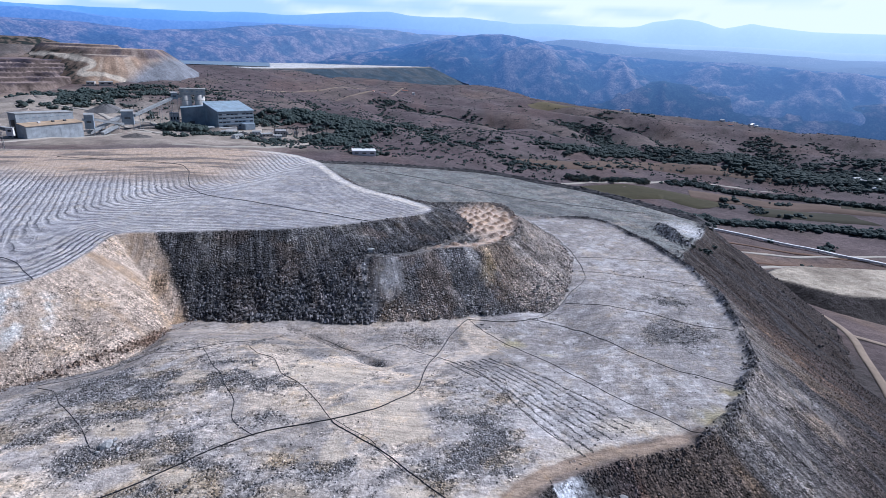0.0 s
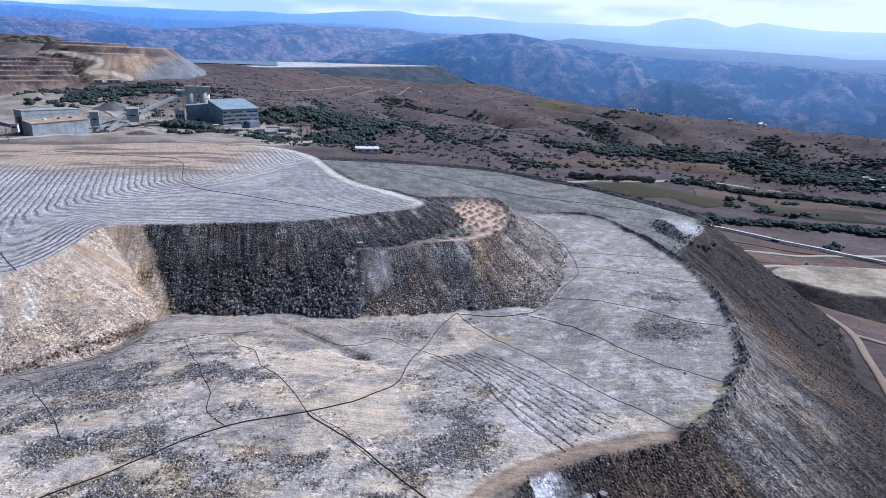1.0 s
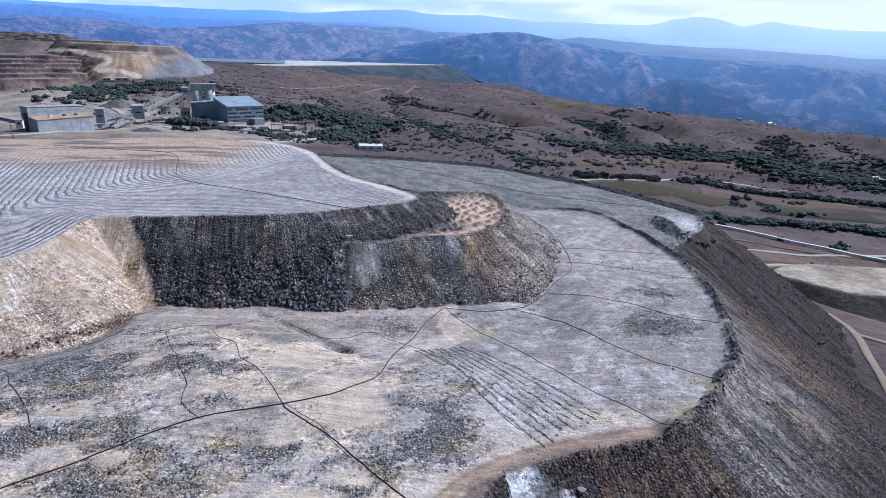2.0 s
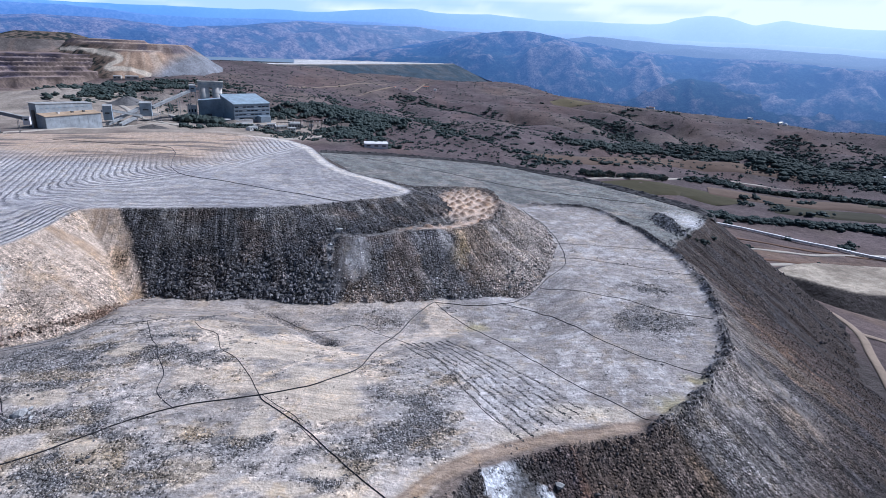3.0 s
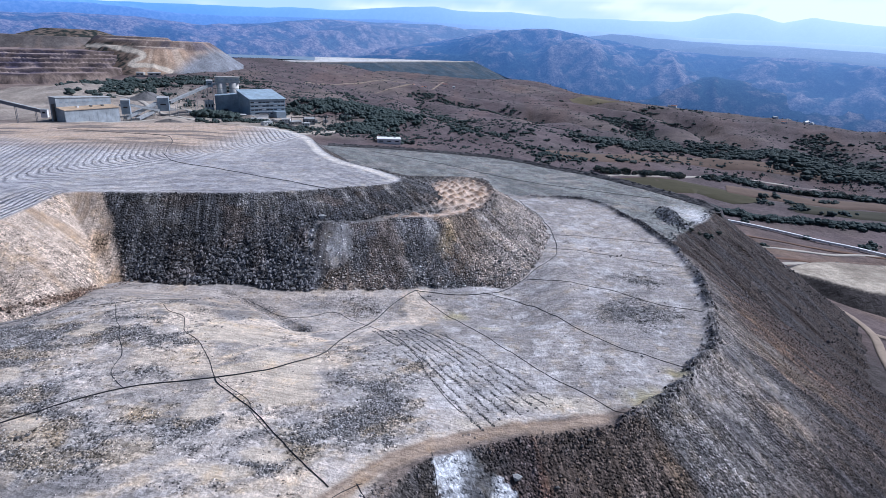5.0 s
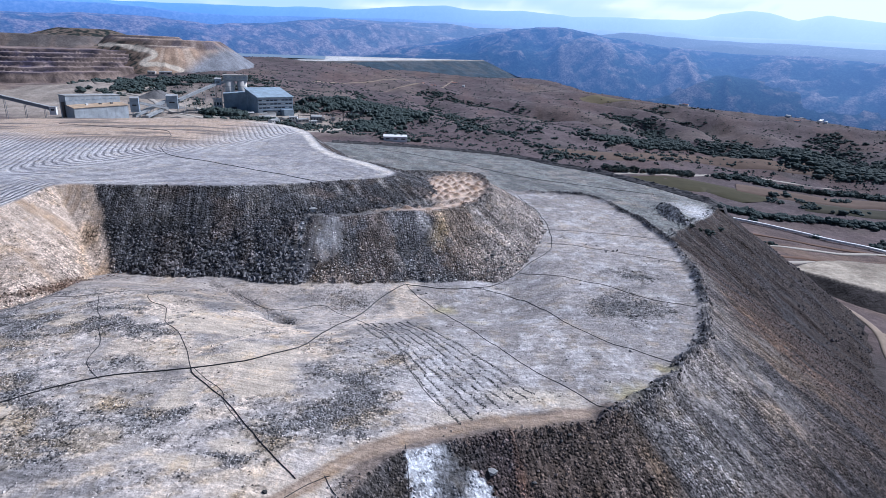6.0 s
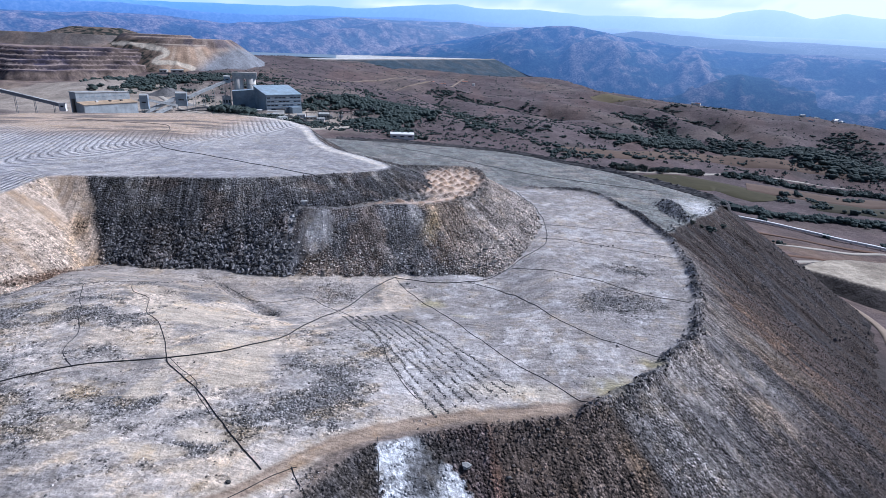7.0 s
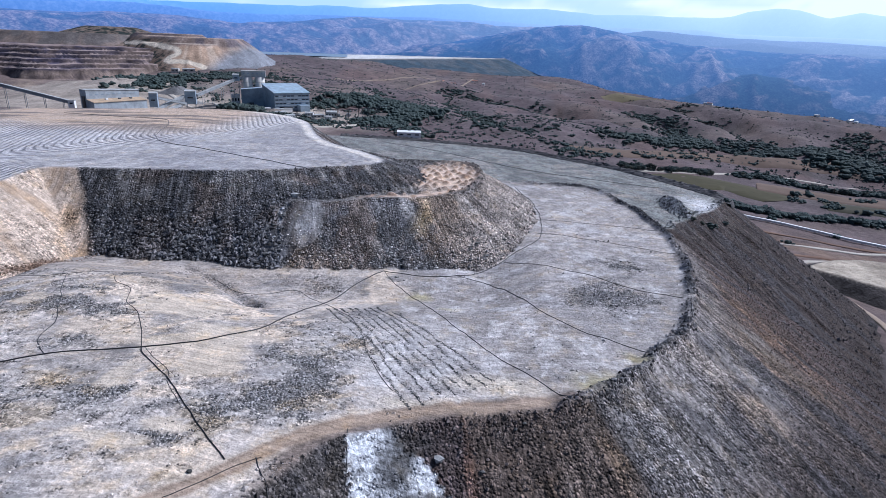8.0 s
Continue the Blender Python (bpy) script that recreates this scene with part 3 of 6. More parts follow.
tan_a, dark_a = spots(hx, hy, TAN_SPOTS), spots(hx, hy, DARK_SPOTS, 6, 98)
flat = smooth(0.6, -0.6, down)
low, top = owner == 0, owner == 3
tone = np.broadcast_to(np.array(GREY), hx.shape + (3,))
# tops
warp = 9 * (fbm(hx / 14, hy / 14, 3, 120) - 0.5)
wheel = fbm((hx * 0.82 + hy * 0.57) / 9, (hy * 0.82 - hx * 0.57 + warp) / 0.9, 4, 101)
n4 = fbm(hx / 1.3, hy / 1.3, 3, 121)
du_, dv_ = 0.82 * hx + 0.57 * hy, 0.82 * hy - 0.57 * hx
n5 = fbm(du_ / 11, dv_ / 4.5, 6, 123, 0.65)
pale = np.clip(smooth(0.36, 0.6, n1) * 0.7 + 1.6 * (n5 - 0.42) + 0.3 * (wheel - 0.5) + 0.4 * (n4 - 0.5), 0, 1)
tone = blend(tone, PALE, pale * 0.9)
tone = blend(tone, (0.15, 0.15, 0.165), smooth(0.44, 0.32, wheel) * 0.3 * low)
tone = blend(tone, TAN, smooth(0.12, 0.45, tan_a + 1.5 * (n5 - 0.5) + 0.5 * (wheel - 0.5)) * low * 0.9)
tone = blend(tone, (0.315, 0.291, 0.284), low * smooth(8, 24, hx + 8 * (n2 - 0.5)) * smooth(80, 92, hy + 0.2 * hx) * (0.45 + 0.5 * smooth(0.4, 0.6, n5)))
tone = tone * (1 - 0.3 * low * smooth(-14, -30, hx) * smooth(96, 106, hy))[..., None]
near = smooth(118, 90, hy) * smooth(40, 10, hx)
tone = blend(tone, (0.60, 0.565, 0.55), low * spots(hx, hy, [(18, 92, 13, 11)], 4, 138) * 0.65)
GRAVEL_SPOTS = [(8, 84, 7.5, 11), (11, 73, 6, 7), (1, 67, 5.5, 4), (-21, 64, 9.5, 5.5), (-31, 58, 8, 4), (-51, 85, 11, 9), (-25, 78, 6, 3.3), (-8, 72, 2.6, 2.7), (-14, 66, 4.4, 4), (-2, 119, 7.5, 4.5), (-38, 71, 6, 3.4), (-60, 80, 8, 6)]
CLEAN_SPOTS = [(-9, 81.5, 9.5, 2.6), (-5, 77, 5, 4.4), (-14, 71, 3, 3.2), (-7, 86, 6.5, 4), (-19, 94, 9, 4.5), (-35, 64, 4, 2), (-43, 89, 4, 2.2), (-47, 75, 5, 2.4), (-6, 60, 5, 1.6), (-1, 63.5, 4, 1.5)]
gravel, clean = spots(hx, hy, GRAVEL_SPOTS, 4, 141), spots(hx, hy, CLEAN_SPOTS, 3, 143)
tone = blend(tone, (0.36, 0.335, 0.322), smooth(0.15, 0.5, gravel + 0.9 * (n5 - 0.5)) * 0.7 * low)
tone = blend(tone, (0.55, 0.465, 0.375), smooth(0.12, 0.4, clean + 0.6 * (n5 - 0.5)) * 0.92 * low)
rub = np.clip(0.7 * dark_a + 1.7 * (fbm(du_ / 7, dv_ / 2.6, 6, 122, 0.68) - 0.5) * (0.3 + 0.7 * near) + 0.08 * near + 0.42 * gravel - 0.5 * clean, 0, 1)
WINDROWS = [[(-65.5, 93.9), (-57.2, 100.0), (-44.9, 99.8)], [(-50.1, 81.7), (-42.2, 87.9), (-28.7, 89.2), (-25.2, 97.3)], [(0.1, 79.3), (8.3, 83.0), (15.4, 92.5)], [(-49.3, 73.8), (-40.1, 79.4)], [(4.9, 72.3), (16.1, 80.8)],
            [(-30.1, 74.6), (-25.7, 81.0), (-17.8, 84.4)], [(-31.7, 118), (-36.9, 101.2), (-44.9, 93.4)], [(-12, 93.1), (-3.3, 104.5), (5, 109.5)], [(0.5, 64.4), (8.4, 70.5), (14.1, 78.8)], [(-40.1, 64.4), (-29.5, 69.5), (-20.8, 71.1)],
            [(-28.2, 56.3), (-20.9, 62.9), (-10.3, 65.6)]]
for line in WINDROWS:
    for off in (-1.6, 0.0, 1.5):
        dw = to_line(hx, hy + off + 1.2 * (n2 - 0.5), curve_through(line, False, 3.0))[0]
        rub = np.clip(rub + 0.38 * np.exp(-(dw / 0.45) ** 2) * smooth(0.4, 0.6, fbm(hx / 2.2, hy / 2.2 + off, 3, 135)) * low, 0, 1)
tone = blend(tone, (0.19, 0.184, 0.185), smooth(0.18, 0.75, rub) * 0.78)
tone = blend(tone, (0.40, 0.315, 0.215), smooth(0.56, 0.68, fbm(hx / 8, hy / 5, 5, 99, 0.6)) * 0.6 * low * near * smooth(0.0, 0.3, rub))
tone = blend(tone, (0.40, 0.345, 0.17), spots(hx, hy, [(52, 86, 4, 3.5), (20, 118, 3, 2.5), (26, 111, 2, 1.6), (59, 96, 3, 2)], 3, 105) * 0.6 * low)
tone = blend(tone, (0.62, 0.59, 0.585), low * smooth(10, 20, hx) * smooth(0.54, 0.64, fbm(hx / 4, hy / 4, 5, 137, 0.7)) * 0.5 * smooth(0.3, 0.05, rub))
tone = blend(tone, (0.34, 0.295, 0.265), smooth(9, 3, np.abs(hy - 116 - 0.1 * (hx + 20))) * smooth(12, -8, hx) * low * 0.75 * smooth(0.3, 0.55, n2))
tone = blend(tone, (0.50, 0.43, 0.37), smooth(2.2, 0.8, np.abs(hy - 121 - 0.22 * (hx + 20))) * smooth(14, -5, hx) * low * 0.7)
tone = blend(tone, (0.15, 0.15, 0.16), np.exp(-(info["rows"] / 0.5) ** 2) * 0.4 * smooth(0.35, 0.55, fbm(hx / 1.6, hy / 1.6, 3, 134)))
tone = blend(tone, (0.52, 0.44, 0.36), smooth(2.7, 1.4, info["dr"] + 2.2 * (n3 - 0.5)) * 0.75 * low * (info["d1"] < -1.5))
tone = blend(tone, (0.60, 0.52, 0.42), spots(hx, hy, [(36, 83.5, 9, 2.6), (25, 76.5, 5, 1.6)], 2, 136) * 0.75 * low)
tone = blend(tone, (0.15, 0.112, 0.092), smooth(-3.6, -2.4, info["d1"] + 1.4 * (n2 - 0.5)) * smooth(10, 14, hx) * smooth(56, 48, hx) * (hy < 86) * low * (info["dr"] < 6) * 0.85)
tone = blend(tone, (0.37, 0.283, 0.215), smooth(1.5, 0.8, info["dr"] + 1.3 * (n3 - 0.5)) * 0.92)
tone = blend(tone, (0.23, 0.17, 0.13), np.exp(-((info["dr"] - 0.75) / 0.28) ** 2) * 0.6)
tone = blend(tone, (0.058, 0.057, 0.062), smooth(0.5 - 0.2 * smooth(170, 185, hy), 1.05 - 0.3 * smooth(170, 185, hy), info["berm"] + 0.7 * (n2 - 0.5)) * low * (0.55 + 0.4 * smooth(0.38, 0.55, n2)))
tone = blend(tone, (0.145, 0.148, 0.147), (owner == 1) * (0.55 + 0.4 * smooth(0.3, 0.55, n2)))
tone = blend(tone, (0.25, 0.255, 0.243), (owner == 1) * smooth(0.47, 0.58, fbm((hx + 0.6 * hy) / 4, (hy - 0.6 * hx) / 14, 5, 125, 0.65)) * 0.9)
tone = blend(tone, (0.085, 0.083, 0.085), (owner == 1) * smooth(-4, -2.5, down) * (hy > 232) * 0.9)
tone = blend(tone, (0.10, 0.10, 0.10), (owner == 2) * np.exp(-((down + 0.4) / 1.1) ** 2) * smooth(160, 172, hy) * 0.9)
tone = blend(tone, (0.62, 0.61, 0.62), (owner == 1) * spots(hx, hy, [(107, 222, 7.5, 24)], 3, 106) * 0.9)
sand = np.clip(spots(hx, hy, [(17, 178, 10, 19)], 2, 131) * 1.6 + np.exp(-((down + 1.4) / 1.2) ** 2) * smooth(-4, 4, hx) * (hy < 165), 0, 1)
tone = blend(tone, (0.13, 0.125, 0.125), (owner == 2) * 0.9)
tone = blend(tone, (0.58, 0.45, 0.36), (owner == 2) * sand * smooth(0.3, -0.8, down + 1.6 * (n3 - 0.5)) * smooth(0.3, 0.5, n3 + 0.5 * smooth(4, 12, hx)))
tone = blend(tone, (0.31, 0.205, 0.14), (owner == 2) * sand * smooth(0.12, 0.5, info["humps"]) * 0.9)
tone = blend(tone, (0.53, 0.51, 0.515), top * 0.8)
tone = blend(tone, (0.37, 0.355, 0.37), top * smooth(0.47, 0.62, fbm(hx / 16, hy / 12, 5, 124, 0.6)) * 0.7)
back_tan = top * smooth(205, 232, hy + 22 + 0.2 * (hx + 100) + 18 * (n1 - 0.5)) * smooth(-62, -90, hx)
tone = blend(tone, (0.52, 0.395, 0.30), back_tan * 0.95)
tone = blend(tone, (0.14, 0.125, 0.12), back_tan * smooth(0.5, 0.6, fbm(hx / 26, hy / 5, 5, 107, 0.6)) * 0.8)
path = top * np.exp(-((down + 2.4) / 1.7) ** 4) * smooth(-95, -70, hx) * smooth(162, 174, hy + 0.3 * (hx + 5))
tone = blend(tone, (0.68, 0.63, 0.58), path * 0.95)
# flanks
flank = 1 - flat
run = along + 2.2 * (fbm(along / 3, down / 25, 4, 132, 0.6) - 0.5) + 3 * (n1 - 0.5)
BANDS = [(300, 0.10, 0.098, 0.10), (344, 0.12, 0.115, 0.115), (353, 0.19, 0.175, 0.17), (356, 0.165, 0.115, 0.098), (361.5, 0.17, 0.112, 0.092), (363, 0.135, 0.110, 0.097), (377.5, 0.15, 0.126, 0.112), (379.3, 0.18, 0.14, 0.105), (380.8, 0.10, 0.095, 0.095),
         (383, 0.17, 0.17, 0.175), (386, 0.13, 0.13, 0.135), (389, 0.265, 0.262, 0.262), (391, 0.15, 0.148, 0.15), (393, 0.095, 0.094, 0.10), (398, 0.215, 0.212, 0.212), (400, 0.13, 0.128, 0.13), (403, 0.085, 0.084, 0.09), (407, 0.22, 0.195, 0.17), (410, 0.28, 0.24, 0.20), (413, 0.085, 0.084, 0.095),
         (417, 0.19, 0.188, 0.195), (420, 0.10, 0.098, 0.10), (424, 0.12, 0.112, 0.11), (429, 0.19, 0.155, 0.12), (436, 0.13, 0.11, 0.10), (441, 0.165, 0.115, 0.085), (448, 0.092, 0.073, 0.067), (700, 0.085, 0.068, 0.064)]
bt = np.array(BANDS)
side = np.stack([np.interp(run, bt[:, 0], bt[:, 1 + c]) for c in range(3)], -1)
side = np.where((owner == 1)[..., None], np.array((0.086, 0.069, 0.063)), side)
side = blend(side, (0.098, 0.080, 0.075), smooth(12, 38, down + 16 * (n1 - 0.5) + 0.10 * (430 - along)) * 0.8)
side = blend(side, (0.24, 0.235, 0.235), smooth(0.54, 0.66, streak) * smooth(26, 2, down + 14 * (n1 - 0.5)) * (hx > 46) * 0.75)
side = blend(side, (0.26, 0.254, 0.254), smooth(12, 2, down + 9 * (n1 - 0.5) + 14 * (streak - 0.5)) * smooth(384, 398, along) * smooth(486, 466, along) * (owner == 0) * 0.6)
side = blend(side, (0.088, 0.078, 0.076), smooth(11, 24, down + 10 * (n1 - 0.5)) * smooth(386, 394, along) * smooth(436, 420, along) * (owner == 0) * 0.75)
side = blend(side, (0.225, 0.163, 0.118), smooth(0.34, 0.56, fbm(run / 5, down / 14, 4, 146)) * smooth(4, 10, down + 9 * (n2 - 0.5)) * smooth(34, 20, down + 12 * (n1 - 0.5)) * smooth(419, 429, run) * smooth(470, 446, run) * (0.25 + 0.75 * smooth(0.42, 0.58, streak)) * (owner == 0) * 0.8)
side = blend(side, (0.06, 0.053, 0.053), smooth(16, 26, down + 8 * (n1 - 0.5)) * smooth(394, 402, along) * smooth(426, 418, along) * (owner == 0) * 0.7)
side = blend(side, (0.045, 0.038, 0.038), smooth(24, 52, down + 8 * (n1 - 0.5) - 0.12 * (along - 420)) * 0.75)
side = side * (1 + 0.25 * smooth(380, 386, along) * smooth(424, 418, along) * (owner == 0))[..., None] * np.array((0.94, 0.87, 0.82)) * (1 + 0.6 * (n4 - 0.5) + 0.5 * (n2 - 0.5))[..., None]
side = blend(side, (0.06, 0.058, 0.066), smooth(0.58, 0.68, fbm(run / 3, down / 12, 4, 108)) * 0.6)
side = blend(side, (0.05, 0.05, 0.06), spots(hx, hy, [(74, 107, 3, 4.5), (78, 101, 3, 2.2)], 2, 115) * 0.8)
side = blend(side, (0.055, 0.05, 0.05), np.exp(-((down - 2.5) / 2.2) ** 2) * smooth(10, 16, hx) * smooth(60, 48, hx) * smooth(0.3, 0.55, n2) * 0.85)
FAN = [(18.6, 68.2), (19.5, 64.8), (21, 61.9), (24, 55), (28, 46), (50, 50), (39, 62), (32, 66.2), (27.6, 68.8), (24.6, 70.9), (21.5, 69.6)]
ragged = smooth(20, 25, hx - 0.5 * (68 - hy))
fan = inside(hx + 2.4 * ragged * (n2 - 0.5), hy + 2.4 * ragged * (n4 - 0.5), FAN).astype(float)
ripple = fbm(down / 0.55 + 1.5 * n2, along / 6, 3, 109, 0.6)
crust = fan * smooth(0.66, 0.5, ripple) * smooth(0.74, 0.58, n2)
side = blend(side, (0.10, 0.10, 0.105), fan * 0.9)
side = blend(side, (0.66, 0.67, 0.70), np.clip(crust + 0.45 * fan * smooth(24.5, 20.5, hx - 0.3 * (68 - hy)), 0, 1) * 0.95)
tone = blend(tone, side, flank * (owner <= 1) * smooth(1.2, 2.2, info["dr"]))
ore = blend(np.broadcast_to(np.array(DARK), hx.shape + (3,)), (0.25, 0.235, 0.225), smooth(0.48, 0.6, 0.55 * streak + 0.45 * n2) * smooth(13, 2, down + 6 * (n2 - 0.5)) * 0.75)
ore = blend(ore, (0.105, 0.082, 0.07), smooth(0.5, 0.62, fbm(hx / 9, hy / 9, 4, 119)) * 0.7)
ore = ore * (1 - 0.3 * smooth(-30, -48, hx) * (owner == 3))[..., None]
chute = spots(hx, hy, [(-17.6, 130.5, 2.0, 8), (-11.5, 135, 4.0, 5), (-14, 131, 3.2, 4)], 2, 111)
ore = blend(ore, (0.25, 0.245, 0.25), smooth(0.05, 0.35, chute) * smooth(0.36, 0.56, streak) * 0.9)
ore = blend(ore, (0.19, 0.145, 0.11), smooth(0.5, 0.66, streak2) * (owner == 2) * 0.8)
ore = blend(ore, (0.33, 0.235, 0.11), spots(hx, hy, [(15, 146, 2.2, 6)], 2, 112) * (owner == 2) * 0.5)
ore = blend(ore, (0.23, 0.195, 0.17), (owner == 2) * smooth(18, 32, hx) * 0.8)
ore = ore * ((1 + 0.4 * (owner == 2)) * (0.86 + 0.6 * smooth(0.38, 0.6, fbm(hx / 3, hy / 3, 4, 147))))[..., None]
tan_c = smooth(0.7, -0.7, 0.7 * (hx + 70) + 0.55 * (hy - 137) + 2.2 * (n2 - 0.5))
TOE = curve_through([(-80, 84), (-74, 89.5), (-68, 94.4), (-64.6, 97), (-61.4, 100.3), (-59.2, 105.2), (-58.2, 113), (-55.8, 121)])
pale_side = blend(np.broadcast_to(np.array((0.50, 0.402, 0.322)), hx.shape + (3,)), (0.36, 0.25, 0.16), smooth(0.54, 0.7, streak) * 0.6)
pale_side = blend(pale_side, (0.66, 0.64, 0.61), spots(hx, hy, [(-85, 103, 4, 5), (-78, 104, 3, 5), (-80, 98, 3, 4)], 2, 113) * smooth(0.4, 0.55, n3))
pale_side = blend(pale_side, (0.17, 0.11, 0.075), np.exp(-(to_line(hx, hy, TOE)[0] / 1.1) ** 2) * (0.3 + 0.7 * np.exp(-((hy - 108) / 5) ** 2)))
pale_side = blend(pale_side, (0.40, 0.25, 0.12), smooth(3.5, 0.0, np.abs(0.7 * (hx + 70) + 0.7 * (hy - 137) + 0.15 * (137 - hy) + 2.5)) * 0.6 * smooth(0.35, 0.6, n2))
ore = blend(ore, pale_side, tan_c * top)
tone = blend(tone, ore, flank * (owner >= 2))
grit = np.where(flank > 0.5, 0.7 + 0.5 * (n2 - 0.5) - 0.25 * smooth(0.5, 0.7, streak), 0.14 - 0.13 * smooth(0.1, 0.4, clean) + 0.75 * rub) + 0.3 * smooth(0.4, 0.9, info["berm"])
grit = np.where((owner == 1) & (flank < 0.5), 0.34, grit)
grit = np.where((owner == 2) & (flank < 0.5), 0.6 - 0.55 * sand, grit)
grit = np.clip(np.where(top & (flank < 0.5), 0.12, grit) * smooth(0.8, 2.2, info["dr"]) - (0.22 + 0.2 * smooth(20, 6, down)) * tan_c * top, 0, 0.95)
sheet = fan
grit = grit * (1 - 0.5 * (sheet > 0.1) * low) * (1 - 0.8 * smooth(0.05, 0.3, chute) * (flank > 0.5))
tone4 = np.concatenate([tone, grit[..., None]], -1)
# lines of dripper hose: along the front crest, then turning away to the rear
dv, _ = to_line(hx, hy, curve_through([(-120, 104), (-98, 104), (-84, 110), (-80, 122), (-79, 135), (-71, 137.5), (-54, 141), (-32, 148), (-14, 158), (-1, 170)]))
du = 0.78 * (0.9 * hx + 0.45 * hy + 45)
row_phase = 2 * np.pi / 1.5 * (np.minimum(du, dv) - np.clip(14 - np.abs(du - dv), 0, None) ** 2 / 56)
row_amount = top * smooth(0.3, -0.8, down) * (1 - 0.9 * back_tan) * (1 - path) * (0.6 + 0.4 * smooth(0.3, 0.6, n1)) * np.where(du < dv, 0.8, 1.0)

co = np.stack([hx, hy, hz], -1).reshape(-1, 3)
faces = grid_faces(len(ys), len(xs))
fown = owner.reshape(-1)[faces].max(1)
fdead = under.reshape(-1)[faces].all(1)
for k, (name, label) in enumerate([("rock_heap_lower", "broad grey lower lift of a crushed rock heap with dark stony flanks"), ("rock_heap_far", "pale grey far lift of the rock heap with a rubble rim"),
                                   ("rock_heap_middle", "dark stony bench with small tan mounds of earth on top"), ("rock_heap_upper", "upper lift of the heap with pale furrowed top and dark stony face")]):
    extra = np.concatenate([tone4, np.stack([row_phase, row_amount, flank, along, down], -1)], -1).reshape(-1, 9)
    c, f, tn = keep_used(co, faces[(fown == k) & ~fdead], extra)
    me = mesh_of(name, c, f, HEAP_ROWS if k == 3 else HEAP, tn[:, :4], True)
    me.attributes.new("flow", "FLOAT_VECTOR", "POINT").data.foreach_set("vector", np.ascontiguousarray(np.concatenate([tn[:, 7:9], tn[:, 6:7] * 0], 1), np.float32).ravel())
    for col, key in ((4, "row_phase"), (5, "row_amount"), (6, "flank")):
        if k == 3 or key == "flank":
            me.attributes.new(key, "FLOAT", "POINT").data.foreach_set("value", np.ascontiguousarray(tn[:, col], np.float32))
    tagged(new(name, me), label, "rock heap", kind="structure")


# ---------------------------------------------------------------- loose stone
ICO = np.array([(0, 0, 1)] + [(0.894 * math.cos(k * 1.2566), 0.894 * math.sin(k * 1.2566), 0.447) for k in range(5)]
               + [(0.894 * math.cos(k * 1.2566 + 0.628), 0.894 * math.sin(k * 1.2566 + 0.628), -0.447) for k in range(5)] + [(0, 0, -1)])
ICO_F = np.array([(0, 1 + k, 1 + (k + 1) % 5) for k in range(5)] + [(1 + k, 6 + k, 1 + (k + 1) % 5) for k in range(5)]
                 + [(6 + k, 6 + (k + 1) % 5, 1 + (k + 1) % 5) for k in range(5)] + [(11, 6 + (k + 1) % 5, 6 + k) for k in range(5)])
rng = np.random.default_rng(7)


OCT = np.array([(1, 0, 0), (0, 1, 0), (-1, 0, 0), (0, -1, 0), (0, 0, 1), (0, 0, -1)], float)
OCT_F = np.array([(0, 1, 4), (1, 2, 4), (2, 3, 4), (3, 0, 4), (1, 0, 5), (2, 1, 5), (3, 2, 5), (0, 3, 5)])


def chip_shapes(n):
    turn = rng.random(n) * 6.28
    s = OCT[None] * (0.8 + 0.6 * rng.random((n, 6, 1))) + 0.5 * (rng.random((n, 6, 3)) - 0.5)
    ca, sa = np.cos(turn)[:, None], np.sin(turn)[:, None]
    s = np.stack([s[..., 0] * ca - s[..., 1] * sa, s[..., 0] * sa + s[..., 1] * ca, s[..., 2]], -1)
    return s * (0.8 + 0.5 * rng.random((n, 1, 3))) * np.array([1, 1, 0.8])


def stone_shapes(n):
    s = ICO[None] * (1 + 0.55 * (rng.random((n, 12, 1)) - 0.5)) + 0.28 * (rng.random((n, 12, 3)) - 0.5)
    return s * (0.75 + 0.6 * rng.random((n, 1, 3))) * np.array([1, 1, 0.8])


def scatter(weight, n, jitter=1.0):
    """Places on the heap, drawn by a weight per grid point and the area round it."""
    area = np.gradient(ys)[:, None] * np.gradient(xs)[None]
    p = np.where(under, 0, np.clip(weight, 0, None) * area).ravel()
    i = rng.choice(p.size, n, p=p / p.sum())
    r, c = np.clip(i // len(xs), 0, len(ys) - 2), np.clip(i % len(xs), 0, len(xs) - 2)
    fx, fy = rng.random(n), rng.random(n)
    z = (hz[r, c] * (1 - fx) + hz[r, c + 1] * fx) * (1 - fy) + (hz[r + 1, c] * (1 - fx) + hz[r + 1, c + 1] * fx) * fy
    return np.stack([xs[c] + fx * (xs[c + 1] - xs[c]), ys[r] + fy * (ys[r + 1] - ys[r]), z], -1), tone[r, c], down[r, c]


